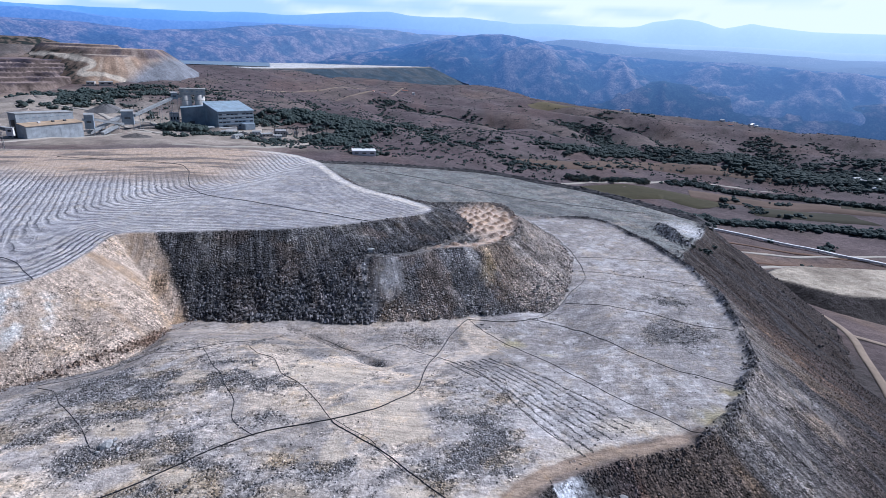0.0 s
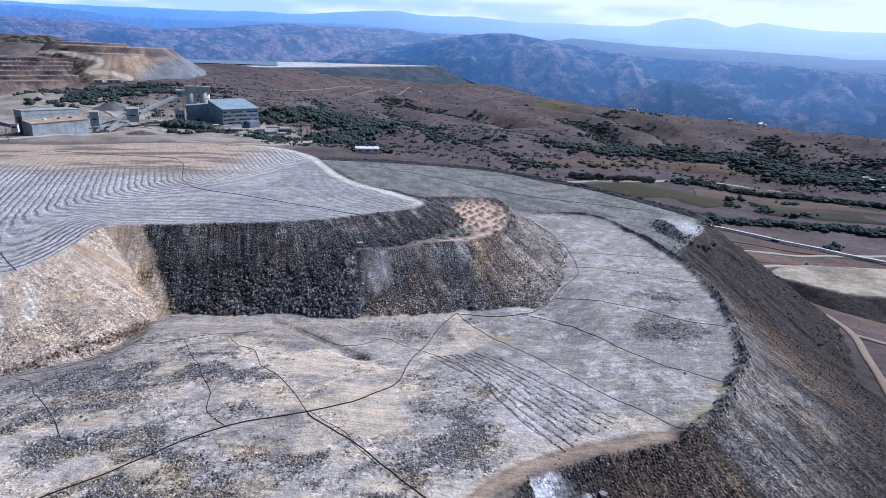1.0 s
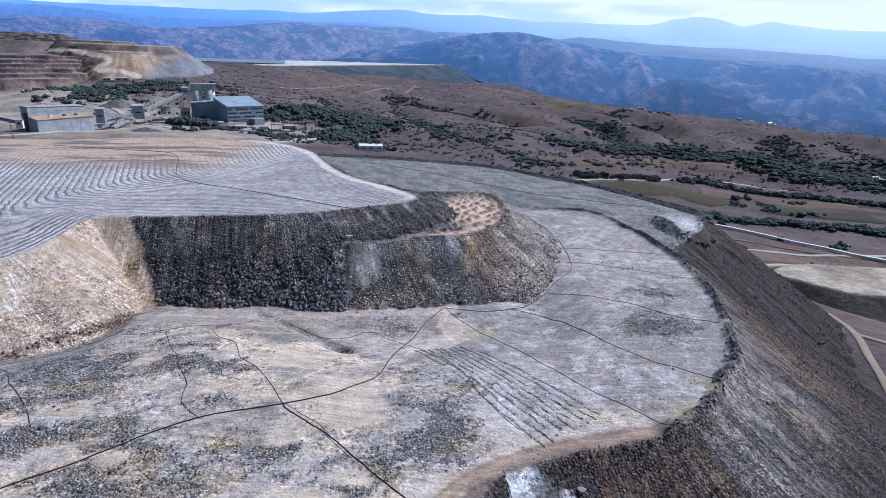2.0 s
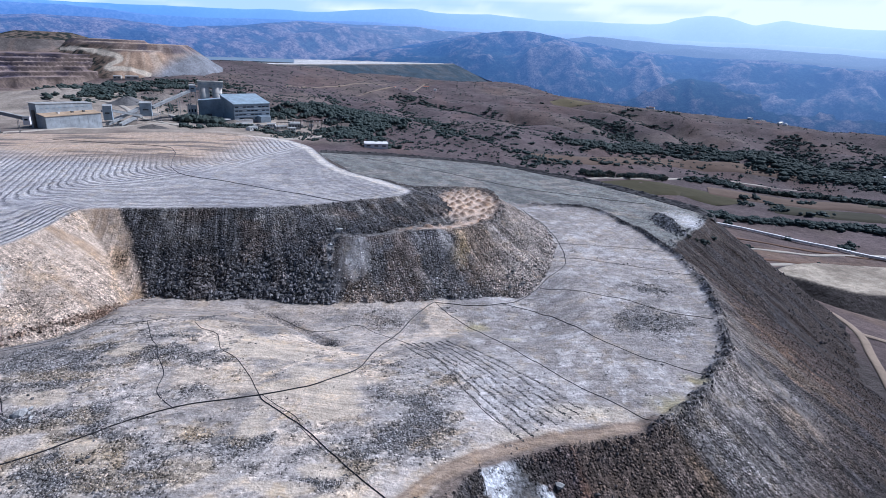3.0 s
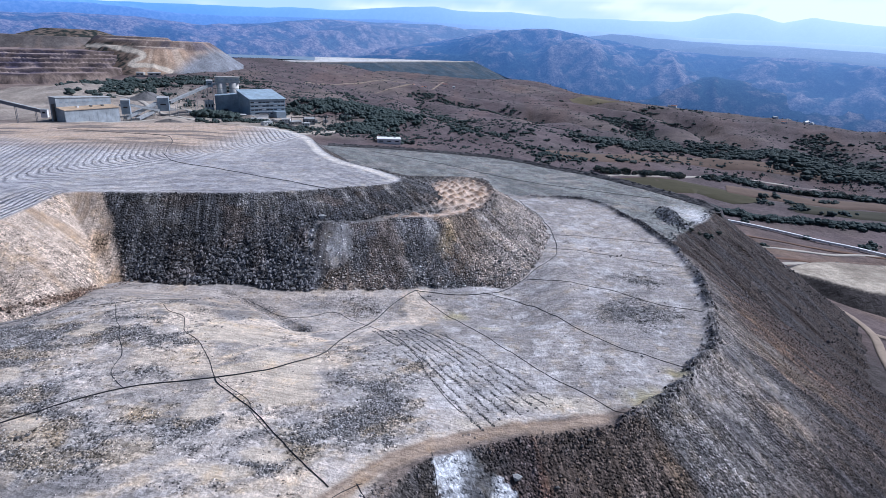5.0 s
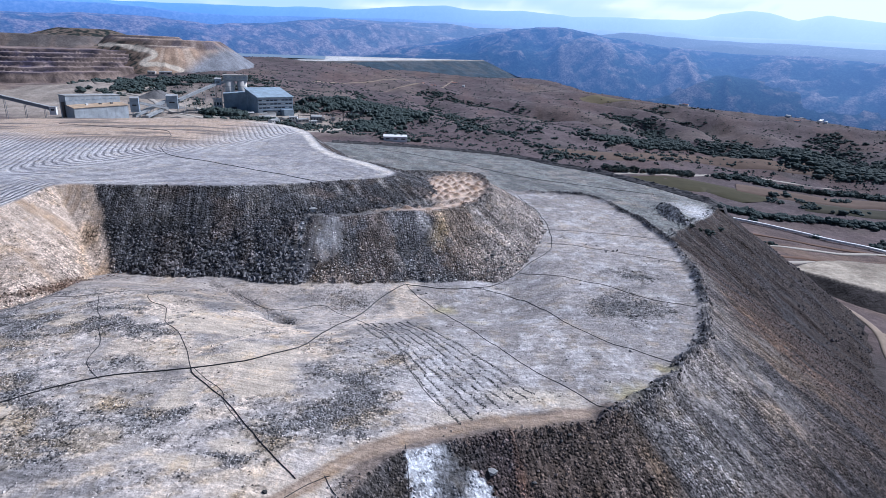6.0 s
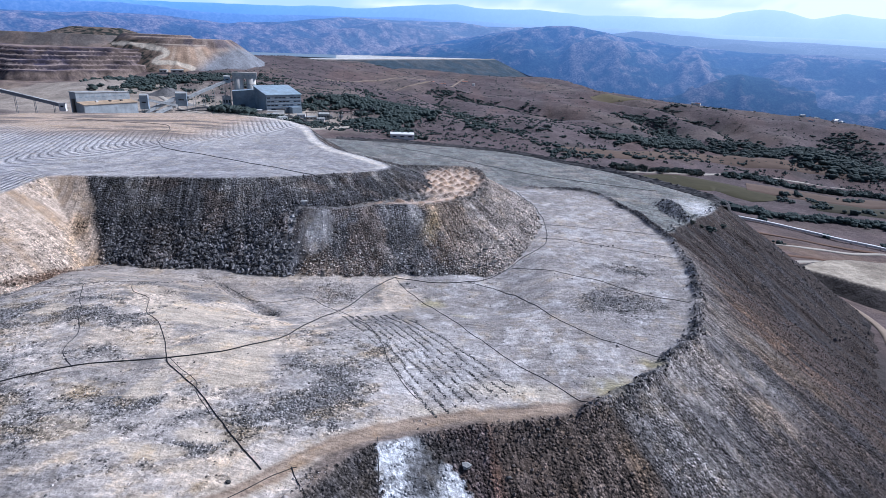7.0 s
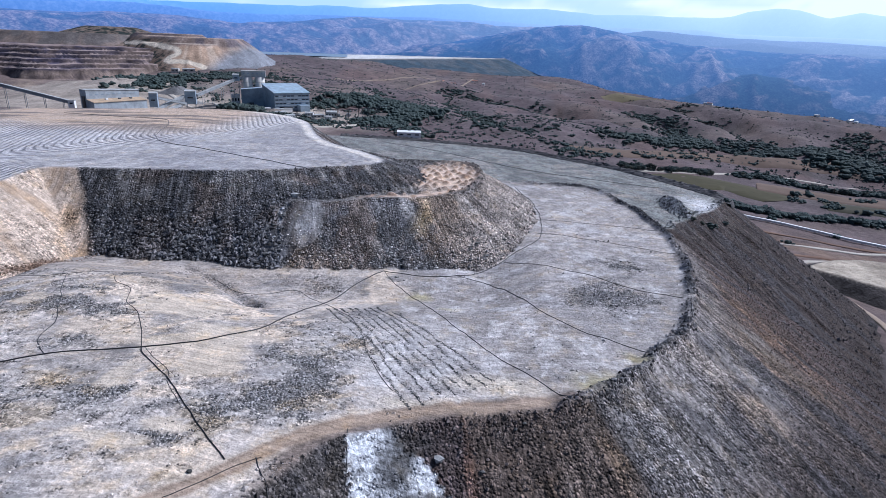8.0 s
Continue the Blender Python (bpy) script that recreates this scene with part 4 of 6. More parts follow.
def rubble(name, label, weight, n, sizes, colour=None, lift=0.15, spread=0.6, own=0.5, gain=1.15, places=None):
    pos, base, dn = places or scatter(weight, n)
    lo, hi = sizes
    size = lo + (hi - lo) * rng.random(n) ** 3.2
    if colour is not None:
        base = base * own + np.asarray(colour) * (1 - own)
    shade = gain * (1 + spread * (rng.random((n, 1)) * 2 - 1) + 0.5 * (rng.random((n, 1)) > 0.92))
    size = np.where(dn > 2, size * np.clip(0.6 + dn / 24, 0.6, 1.6), size)
    co = chip_shapes(n) * size[:, None, None] * 0.62 + (pos + np.array([0, 0, 1]) * size[:, None] * lift)[:, None]
    f = (np.arange(n)[:, None, None] * 6 + OCT_F[None]).reshape(-1, 3)
    tn = np.repeat(base * shade, 6, axis=0)
    return tagged(new(name, mesh_of(name, co.reshape(-1, 3), f, ROCK, tn)), label, "rubble", kind="stuff")


fl = flank > 0.6
seen = (hx > -8) & (down < 75)
rubble("dark_scree", "dark angular broken rock covering the heap's steep face", fl * (owner == 3) * (1 - tan_c) * (hy < 215) * (hx > -90) * (0.07 + 0.93 * smooth(5, 19, down)) * (0.6 + 0.4 * smooth(0.58, 0.42, streak)) * (1 - 0.9 * spots(hx, hy, [(-17.6, 130.5, 2.0, 8), (-11.5, 135, 4.0, 5), (-14, 131, 3.2, 4)], 2, 111)), 16000, (0.1, 0.58), (0.16, 0.157, 0.162), spread=0.9, own=0.6)
rubble("bench_scree", "grey brown broken rock on the flank of the bench", fl * (owner == 2) * (0.4 + 0.6 * smooth(1, 10, down)), 11000, (0.1, 0.46), (0.24, 0.228, 0.218), gain=1.55, spread=0.85)
rubble("pale_scree", "small tan stones on the pale slope", fl * (owner == 3) * tan_c * (hx > -110) * (hy < 150) * (0.3 + smooth(6, 20, down)), 10000, (0.05, 0.19), (0.46, 0.38, 0.32), spread=0.4, gain=1.0)
rubble("slope_scree", "brown and grey stones on the long outer slope", fl * (owner == 0) * seen * (1 - 0.85 * (sheet > 0.2)) * (0.6 + 0.5 * smooth(0.6, 0.35, streak)), 40000, (0.05, 0.27), None, gain=1.55, spread=0.95)
rubble("toe_rubble", "brown rubble along the foot of the pale slope", np.exp(-(to_line(hx, hy, TOE)[0] / 0.8) ** 2) * (0.15 + np.exp(-((hy - 108) / 4.5) ** 2)), 1100, (0.08, 0.42), (0.14, 0.095, 0.07), own=0.2)
rubble("far_scree", "stones on the far flank and dark rubble patch", fl * (owner == 1) * (hx > 80) + 1.5 * (spots(hx, hy, [(95, 224, 4.5, 15)]) > 0.3), 5200, (0.1, 0.55), (0.13, 0.125, 0.13))
rubble("rim_rubble", "dark rubble along the rim of the lower lift", (owner == 0) * smooth(0.15, 0.8, info["berm"] + 0.8 * (n2 - 0.5)) * (0.25 + smooth(0.4, 0.6, fbm(hx / 3.5, hy / 3.5, 3, 145))) * (hx > 8), 4800, (0.07, 0.6), (0.125, 0.123, 0.128), spread=0.9)
rubble("pad_rubble", "grey rubble strewn on the flat top of the lift", (owner == 0) * flat * (rub ** 1.7 + 0.012 + 0.6 * np.exp(-(info["dg"] / 1.3) ** 2)) * (info["dr"] > 2.2) * (hx > -95), 32000, (0.05, 0.28), (0.24, 0.23, 0.228), spread=0.65)
rubble("front_rubble", "black broken rock below the dirt road", fl * (owner == 0) * (down < 9) * (0.25 + np.exp(-((down - 2.2) / 2) ** 2)) * ((hx > 8) & (hx < 55) & (hy > 40)) * (sheet < 0.25), 3800, (0.08, 0.5), (0.12, 0.105, 0.10), own=0.45)
furrow_at = []
for k, (p, q) in enumerate(FURROWS):
    p, q = np.array(p), np.array(q)
    t = rng.random(1700) * 1.16 - 0.08
    t = t[fbm(t * 17, t * 0 + k, 3, 215) + 0.25 * rng.random(len(t)) > 0.5]
    side_way = np.array([-(q - p)[1], (q - p)[0]]) / np.linalg.norm(q - p)
    off = 0.13 * rng.normal(size=len(t)) + 0.7 * (fbm(t * 7, t * 0 + 3 * k, 2, 216) - 0.5)
    furrow_at.append(p + (q - p) * t[:, None] + side_way * off[:, None])
furrow_at = np.concatenate(furrow_at)
fz = heap(furrow_at[:, 0], furrow_at[:, 1])[0]
rubble("furrow_rubble", "lines of dark stones lying in shallow furrows", None, len(fz), (0.05, 0.2), (0.10, 0.098, 0.098), own=0.0, spread=0.7,
       places=(np.concatenate([furrow_at, fz[:, None]], 1), np.full((len(fz), 3), 0.1), np.zeros(len(fz))))
rubble("platform_rubble", "dark broken rock heaped beside a pale platform", spots(hx, hy, [(93.5, 214, 3.6, 15)], 2, 118) ** 1.5 * (owner == 1), 1500, (0.15, 0.95), (0.16, 0.16, 0.17), own=0.2, spread=0.85)
rubble("rim_stones", "stones along the edge of the far lift and the bench", (owner == 1) * np.exp(-((down + 1) / 1.2) ** 2) + 2 * (owner == 2) * np.exp(-((down + 0.3) / 0.8) ** 2) * (hx > 18), 2200, (0.2, 0.8), (0.13, 0.13, 0.13))

# boulders that can be told apart, at the foot of the face and on the slope
boulder_meshes = []
for k in range(6):
    s = stone_shapes(1)[0]
    boulder_meshes.append(mesh_of("boulder", s, ICO_F, ROCK, np.full((12, 3), (0.10, 0.15, 0.08, 0.12, 0.2, 0.09)[k]) * np.array([1, 0.98, 0.97])))
heaps = {o.name: o for o in scene.objects if o.name.startswith("rock_heap")}
foot = fl * (owner == 3) * (1 - tan_c) * smooth(14, 20, down) * (hx < 0) + 0.7 * fl * (owner == 2) * smooth(13, 18, down)
for parent, w, n, lo, hi in (("rock_heap_upper", foot, 170, 0.3, 0.75), ("rock_heap_lower", fl * (owner == 0) * seen * (down < 40), 45, 0.2, 0.4), ("rock_heap_lower", (owner == 0) * flat * (dark_a > 0.6), 40, 0.18, 0.34)):
    pos, _, _ = scatter(w, n)
    for q in pos:
        b = new("boulder", boulder_meshes[rng.integers(6)])
        b.parent = heaps[parent]
        s = lo + (hi - lo) * rng.random()
        b.matrix_basis = Matrix.LocRotScale(Vector(q) + Vector((0, 0, s * 0.25)), Euler((0, 0, rng.random() * 6.28)), (s, s * (0.7 + 0.5 * rng.random()), s * 0.75))
white_rock = mesh_of("pale_boulder", stone_shapes(1)[0] * 1.15, ICO_F, ROCK, np.full((12, 3), 0.45))
wb = tagged(new("pale_boulder", white_rock), "large pale boulder lying on the dark rock face", "boulder")
wb.scale = (0.75, 0.7, 0.66)
wb.location = (-16.5, 142.0, float(heap(np.array([-16.5]), np.array([142.0]))[0][0]) + 0.35)
cluster = [(-47 + 1.3 * rng.normal(), 70.3 + 0.9 * rng.normal(), 0.2 + 0.25 * rng.random()) for _ in range(11)]
# the last one, nearly black, stands in for a short piece of hose
for px, py, s in cluster + [(-47.0, 70.2, 0.85), (30.1, 69.3, 0.5), (4.4, 57.1, 0.3)]:
    b = tagged(new("loose_boulder", mesh_of("loose_boulder", stone_shapes(1)[0] * s, ICO_F, ROCK, np.full((12, 3), 0.4 if px < 0 else 0.3 if px > 20 else 0.05))), "single boulder lying on the worked rock surface", "boulder", "boulders on the heap")
    b.location = (px, py, float(heap(np.array([px]), np.array([py]))[0][0]) + s * 0.3)


bank_line = curve_through([(116.5, 238), (119.5, 247), (111, 272), (89.5, 315), (67, 342), (33, 379.5), (-29, 398.5), (-85, 400.5)], False, 0.8)
bd = np.gradient(bank_line, axis=0)
bd /= np.linalg.norm(bd, axis=1)[:, None] + 1e-9
cols = []
for j, s in enumerate((-1.0, -0.8, -0.62, -0.46, -0.3, -0.15, 0.0, 0.15, 0.32, 0.52, 0.75, 1.0)):
    w = 4.6 + 1.6 * (fbm(np.arange(len(bank_line)) / 5.0, np.full(len(bank_line), j * 0.7), 3, 210) - 0.5)
    q = bank_line + np.stack([-bd[:, 1], bd[:, 0]], -1) * (s * w)[:, None]
    rise = smooth(0, 20, np.arange(len(bank_line))) * (1 - abs(s) ** 1.3) * (1.7 + 2.6 * (fbm(np.arange(len(bank_line)) / 3.0, np.full(len(bank_line), j * 0.55), 5, 211, 0.72) - 0.45))
    base = -7.2 - 0.058 * (bank_line[:, 1] - 240) - 0.3
    cols.append(np.concatenate([q, (base + rise - (1.5 if abs(s) == 1 else 0))[:, None]], 1))
bank_co = np.stack(cols, 1).reshape(-1, 3)
bank_tone = np.array((0.075, 0.072, 0.075)) * (0.5 + 1.1 * fbm(bank_co[:, 0] / 2, bank_co[:, 1] / 2, 4, 212))[:, None]
tagged(new("rubble_bank", mesh_of("rubble_bank", bank_co, grid_faces(len(bank_line), 12), ROCK, bank_tone)), "dark bank of rubble round the far rim of the heap", "rubble bank", kind="structure")


# ---------------------------------------------------------------- pipes and hoses on the heap
def tube(name, label, plan, radius, group, wobble=0.25, seed=0):
    radius *= 0.54 if radius > 0.23 else 0.48
    p = curve_through(plan, False, 0.8)
    run = np.arange(len(p)) * 0.8
    side = np.gradient(p, axis=0)
    side /= np.linalg.norm(side, axis=1)[:, None] + 1e-9
    p = p + np.stack([-side[:, 1], side[:, 0]], -1) * (wobble * 2 * (fbm(run / 5, run * 0 + seed, 3, 200 + seed) - 0.5))[:, None]
    z = heap(p[:, 0], p[:, 1])[0] + radius * 0.6
    n, k = len(p), 6
    a = np.arange(k) * 2 * np.pi / k
    ring = np.stack([-side[:, 1][:, None] * np.cos(a) * radius, side[:, 0][:, None] * np.cos(a) * radius, np.broadcast_to(np.sin(a) * radius, (n, k))], -1)
    co = (np.concatenate([p, z[:, None]], 1)[:, None] + ring).reshape(-1, 3)
    i = np.arange((n - 1) * k)
    j = i // k * k + (i % k + 1) % k
    me = mesh_of(name, co, np.stack([i, j, j + k, i + k], -1), PIPE, None, True)
    return tagged(new(name, me), label, "pipe", group)


G1 = "irrigation pipes on the heap"
tube("header_pipe", "thick black plastic pipe snaking across the grey lift", [(-55, 50), (-41, 61), (-36, 66), (-27, 73.5), (-15.5, 79), (-7.2, 84.1), (-2.3, 90.5), (-0.2, 105.4), (4.1, 119), (9.1, 128.4)], 0.215, G1, 0.3, 1)
H = "thin black hose lying across the crushed rock"
for k, (plan, r) in enumerate([
        ([(9.1, 128.4), (20, 129.5), (30, 135), (38.6, 146.1), (43.6, 152.7), (45.5, 165), (45, 180), (42, 196), (37, 214)], 0.2),
        ([(-15.5, 79), (-14, 77), (-8, 72.5), (-4, 69), (0, 66), (4, 62), (7, 60)], 0.2), ([(-15.5, 79), (-12.5, 76.5), (-8.5, 74), (-6.5, 71), (-3, 68)], 0.1),
        ([(-15.5, 79), (-19, 84), (-23.2, 89.4), (-27, 92), (-30, 97), (-33.5, 98), (-35.8, 100.8)], 0.13), ([(-26.5, 73.5), (-31, 77), (-33, 83), (-35.5, 87.2), (-38.9, 91.2), (-44.2, 99.8)], 0.13),
        ([(-69, 88), (-64, 85), (-61, 81), (-55, 76), (-49, 70)], 0.14), ([(9.1, 128.4), (13.9, 121.9), (21.2, 112.9), (28.1, 101.5), (35, 93), (40, 88), (47, 81.5)], 0.13),
        ([(25, 132.5), (32.7, 128.5), (38.7, 119.6), (44, 110), (50, 104), (56, 101), (62, 97)], 0.13), ([(36, 141), (45, 135), (55, 131), (63, 126), (73, 123)], 0.12),
        ([(-0.1, 111.4), (7.6, 103.2), (13, 94.3), (17, 86), (22, 79)], 0.11), ([(-0.1, 111.4), (-7.6, 116.5), (-15, 110), (-26, 117)], 0.1), ([(-70, 89), (-63, 92), (-58, 97), (-46.3, 99.4), (-34.4, 106.9)], 0.09),
        ([(44, 160), (55, 158), (66, 155), (78, 150)], 0.09), ([(45, 172), (58, 173), (70, 172), (78, 170)], 0.09),
        ([(-16, 154), (-37, 163), (-56, 171), (-75, 179), (-86, 195), (-95, 216), (-107, 228), (-134, 236), (-164, 246)], 0.22), ([(-97, 120), (-92, 118), (-83.5, 111)], 0.18),
        ([(-83.5, 111), (-90, 107), (-98, 105)], 0.12), ([(-50, 377), (-8, 344), (38, 293), (65, 276), (99, 260)], 0.22), ([(4, 53), (9, 60), (10.5, 61.5)], 0.12), ([(10, 61), (13, 57), (14, 55)], 0.14), ([(18.6, 69.0), (19, 67), (20, 63), (20.5, 57)], 0.12)]):
    tube("hose", H, plan, r * 0.88, G1, 0.5, k + 2)


# ---------------------------------------------------------------- roads, tracks and fields laid on the land
def strip(name, label, plan, width, material, up=0.35, category="road", step=6.0):
    p = curve_through(plan, False, step)
    d = np.gradient(p, axis=0)
    d /= np.linalg.norm(d, axis=1)[:, None] + 1e-9
    w = width * (0.9 + 0.2 * fbm(np.arange(len(p)) / 3.0, p[:, 0] * 0, 2, 61))
    cols = []
    for s in (-0.55, -0.5, -0.18, 0.18, 0.5, 0.55):
        q = p + np.stack([-d[:, 1], d[:, 0]], -1) * (s * w)[:, None]
        cols.append(np.concatenate([q, (land(q[:, 0], q[:, 1]) + (up if abs(s) <= 0.5 else -1.5))[:, None]], 1))
    co = np.stack(cols, 1)
    return tagged(new(name, mesh_of(name, co.reshape(-1, 3), grid_faces(len(p), 6), material, None, True)), label, category, kind="structure")


strip("road_track", "pale dirt track at the foot of the heap", [(190, 275), (184, 250), (178, 218), (168, 195), (157, 168), (146, 140), (150, 100)], 3.2, DIRT)
strip("road_track", "pale dirt track branching off", [(177, 216), (195, 206), (225, 200)], 4.0, DIRT)
strip("road_gravel", "pale gravel road across the valley", [(205, 392), (241, 396), (281, 398), (349, 414), (460, 420)], 4.5, TARMAC)
strip("road_gravel", "pale gravel road across the valley", [(195, 340), (244, 366), (280, 371), (315, 362), (400, 350)], 4.0, TARMAC)
strip("terrace", "strip of rusty bare earth beside the conveyor", [(205, 430), (226, 425), (259, 414), (291, 401), (330, 392), (400, 380)], 6.0, RUST, 0.3, "bare earth")
strip("terrace", "strip of rusty bare earth below the gravel road", [(190, 356), (211, 362), (256, 372), (298, 370), (360, 362)], 4.5, RUST, 0.3, "bare earth")
strip("road_valley", "light road between fields", [(100, 612), (135, 631), (177, 657), (223, 677), (301, 734), (360, 748), (460, 760)], 6.0, TARMAC)
strip("road_hill", "pale track on the hillside", [(-470, 1560), (-452, 1700), (-363, 1874), (-259, 2065)], 5.5, DIRT, 1.0)
strip("road_hill", "pale track on the hillside", [(-302, 1716), (-238, 1811), (-205, 1880)], 5.5, DIRT, 1.0)
strip("road_hill", "pale track on the hillside", [(-170, 1955), (-150, 2090), (-132, 2229)], 5.5, DIRT, 1.0)
strip("field", "pale field on the far hillside", [(304, 1925), (431, 1965), (610, 1966)], 70, plain("dry_pasture", (0.16, 0.135, 0.085), 1.0, 0, 0.1, 0.15), 1.0, "field", 12)
strip("road_mill", "pale road along the mill", [(-440, 790), (-400, 800), (-348, 746), (-281, 735), (-230, 745)], 6.0, TARMAC, 0.6)
strip("road_mill", "pale quarry road", [(-330, 700), (-420, 760), (-500, 850), (-600, 900), (-700, 960)], 7.0, TARMAC, 0.6)
strip("road_yard", "dusty road past the switchyard", [(-260, 560), (-200, 610), (-173, 642), (-154, 683), (-134, 783), (-116, 877)], 8.0, TARMAC, 0.5)
strip("road_mill", "dark ballast strip beside the mill road", [(-440, 690), (-413, 712), (-375, 746), (-317, 751), (-248, 726), (-205, 690)], 7.0, BALLAST, 0.7)
strip("road_mill", "dusty mill road", [(-430, 540), (-400, 640), (-350, 715), (-300, 735), (-250, 740), (-200, 720)], 9.0, TARMAC, 0.5)
STRAW = plain("stubble", (0.14, 0.102, 0.082), 1.0, 0, 0.12, 0.2)
GREEN = plain("low_green_crop", (0.068, 0.062, 0.038), 1.0, 0, 0.12, 0.2)
OLIVE = plain("olive_crop", (0.055, 0.052, 0.038), 1.0, 0, 0.1, 0.2)
strip("field", "green field at the edge of the valley", [(150, 590), (205, 625), (262, 640), (300, 590)], 62, GREEN, 0.5, "field", 12)
strip("field", "olive green field between hedges", [(335, 585), (385, 568), (440, 560)], 55, OLIVE, 0.6, "field", 12)
strip("field", "strip of dry stubble", [(101, 735), (171, 755), (271, 820), (365, 845), (454, 850), (560, 830)], 38, STRAW, 0.6, "field", 12)
strip("field", "dry stubble field among hedges", [(300, 660), (360, 640), (430, 625), (490, 600)], 50, STRAW, 0.6, "field", 12)
strip("field", "dark green orchard strip", [(470, 640), (520, 605), (600, 560)], 45, OLIVE, 0.7, "field", 12)


# ---------------------------------------------------------------- built lumps of earth: spoil tip, pit, dam, mound
def earthwork(name, label, box, step, lifts, colour, category="earthwork", seed=1, wander=0.0):
    """Terraced earth: each lift is a plan with a height, a batter and a height of its own noise."""
    x0, x1, y0, y1 = box
    gx, gy = np.meshgrid(np.arange(x0, x1, step), np.arange(y0, y1, step))
    z = np.full(gx.shape, -1e3)
    d_top, a_top = np.zeros(gx.shape), np.zeros(gx.shape)
    for i, (plan, top, batter) in enumerate(lifts):
        line = curve_through(plan, True, step * 2)
        d, a = to_line(gx, gy, line, True)
        d = np.where(inside(gx, gy, line), -d, d) + step * 2.5 * (fbm(gx / step / 9, gy / step / 9, 3, seed + i) - 0.5) + wander * (fbm(gx / 55, gy / 55, 3, seed + i) - 0.5)
        h = top + 0.09 * wander * (fbm(gx / 48, gy / 48, 3, seed + i + 20) - 0.5) - batter * np.where(d > 0, d, 0) + smooth(0, step * 4, d) * step * 0.9 * (fbm(a / step / 1.6, d / step / 30, 3, seed + 5) - 0.5)
        d_top, a_top = np.where(h > z, d, d_top), np.where(h > z, a, a_top)
        z = np.maximum(z, h)
    f = grid_faces(*gx.shape)
    dead = (z < land(gx, gy) - 4).ravel()[f].all(1)
    c, f, tn = keep_used(np.stack([gx, gy, z], -1).reshape(-1, 3), f[~dead], colour(gx, gy, z, d_top, a_top).reshape(-1, 3))
    return tagged(new(name, mesh_of(name, c, f, SOIL, tn, True)), label, category, kind="structure")


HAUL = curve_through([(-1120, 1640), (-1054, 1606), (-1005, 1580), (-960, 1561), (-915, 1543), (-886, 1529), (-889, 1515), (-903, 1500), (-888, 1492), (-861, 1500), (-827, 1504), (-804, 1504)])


def spoil_colour(x, y, z, d, a):
    n = fbm(x / 14, y / 14, 4, 305)
    tone = np.broadcast_to(np.array((0.47, 0.33, 0.235)), x.shape + (3,))
    # tipped loads leave streaks down the flank
    tone = blend(tone, (0.33, 0.24, 0.19), smooth(0.47, 0.56, fbm(a / 13, d / 300, 4, 301)) * 0.8 * (d > -4))
    tone = blend(tone, (0.62, 0.49, 0.38), smooth(0.52, 0.6, fbm(a / 9, d / 300, 3, 303)) * 0.7)
    tone = blend(tone, (0.17, 0.14, 0.15), smooth(15, 24, z + 7 * (fbm(a / 24, z / 60, 3, 304) - 0.5)) * (0.55 + 0.45 * smooth(0.4, 0.55, fbm(a / 18, d / 200, 3, 306))) * (d > 0))
    tone = blend(tone, (0.50, 0.40, 0.32), smooth(5, 1, np.abs(d + 2)) * smooth(0.4, 0.5, n) * 0.9)
    tone = blend(tone, (0.25, 0.26, 0.29), smooth(-785, -735, x + 0.75 * (40 - z) * 0.6 + 14 * (fbm(a / 12, d / 200, 3, 307) - 0.5)))
    tone = blend(tone, (0.56, 0.47, 0.39), (d < 0) * (z < 30) * 0.85)
    tone = blend(tone, (0.16, 0.125, 0.125), smooth(42, 46, z) * (d > 1) * 0.9)
    tone = blend(tone, (0.185, 0.135, 0.105), smooth(-868, -925, x + 0.5 * (y - 1500) + 30 * (n - 0.5)) * smooth(42, 30, z) * 0.95)
    tone = blend(tone, (0.035, 0.042, 0.038), smooth(-868, -925, x + 0.5 * (y - 1500)) * smooth(0.55, 0.6, fbm(x / 9, y / 9, 3, 308)) * smooth(38, 28, z))
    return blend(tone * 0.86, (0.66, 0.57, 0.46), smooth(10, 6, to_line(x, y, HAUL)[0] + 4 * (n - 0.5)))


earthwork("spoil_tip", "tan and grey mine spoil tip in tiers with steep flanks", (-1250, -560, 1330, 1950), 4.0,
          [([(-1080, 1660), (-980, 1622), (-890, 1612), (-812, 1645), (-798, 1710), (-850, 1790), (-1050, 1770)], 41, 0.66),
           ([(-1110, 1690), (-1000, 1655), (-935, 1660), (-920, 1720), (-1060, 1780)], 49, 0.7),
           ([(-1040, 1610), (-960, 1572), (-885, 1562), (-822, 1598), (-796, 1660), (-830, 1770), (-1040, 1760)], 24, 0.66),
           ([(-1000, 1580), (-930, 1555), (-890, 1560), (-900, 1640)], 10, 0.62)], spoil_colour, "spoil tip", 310)


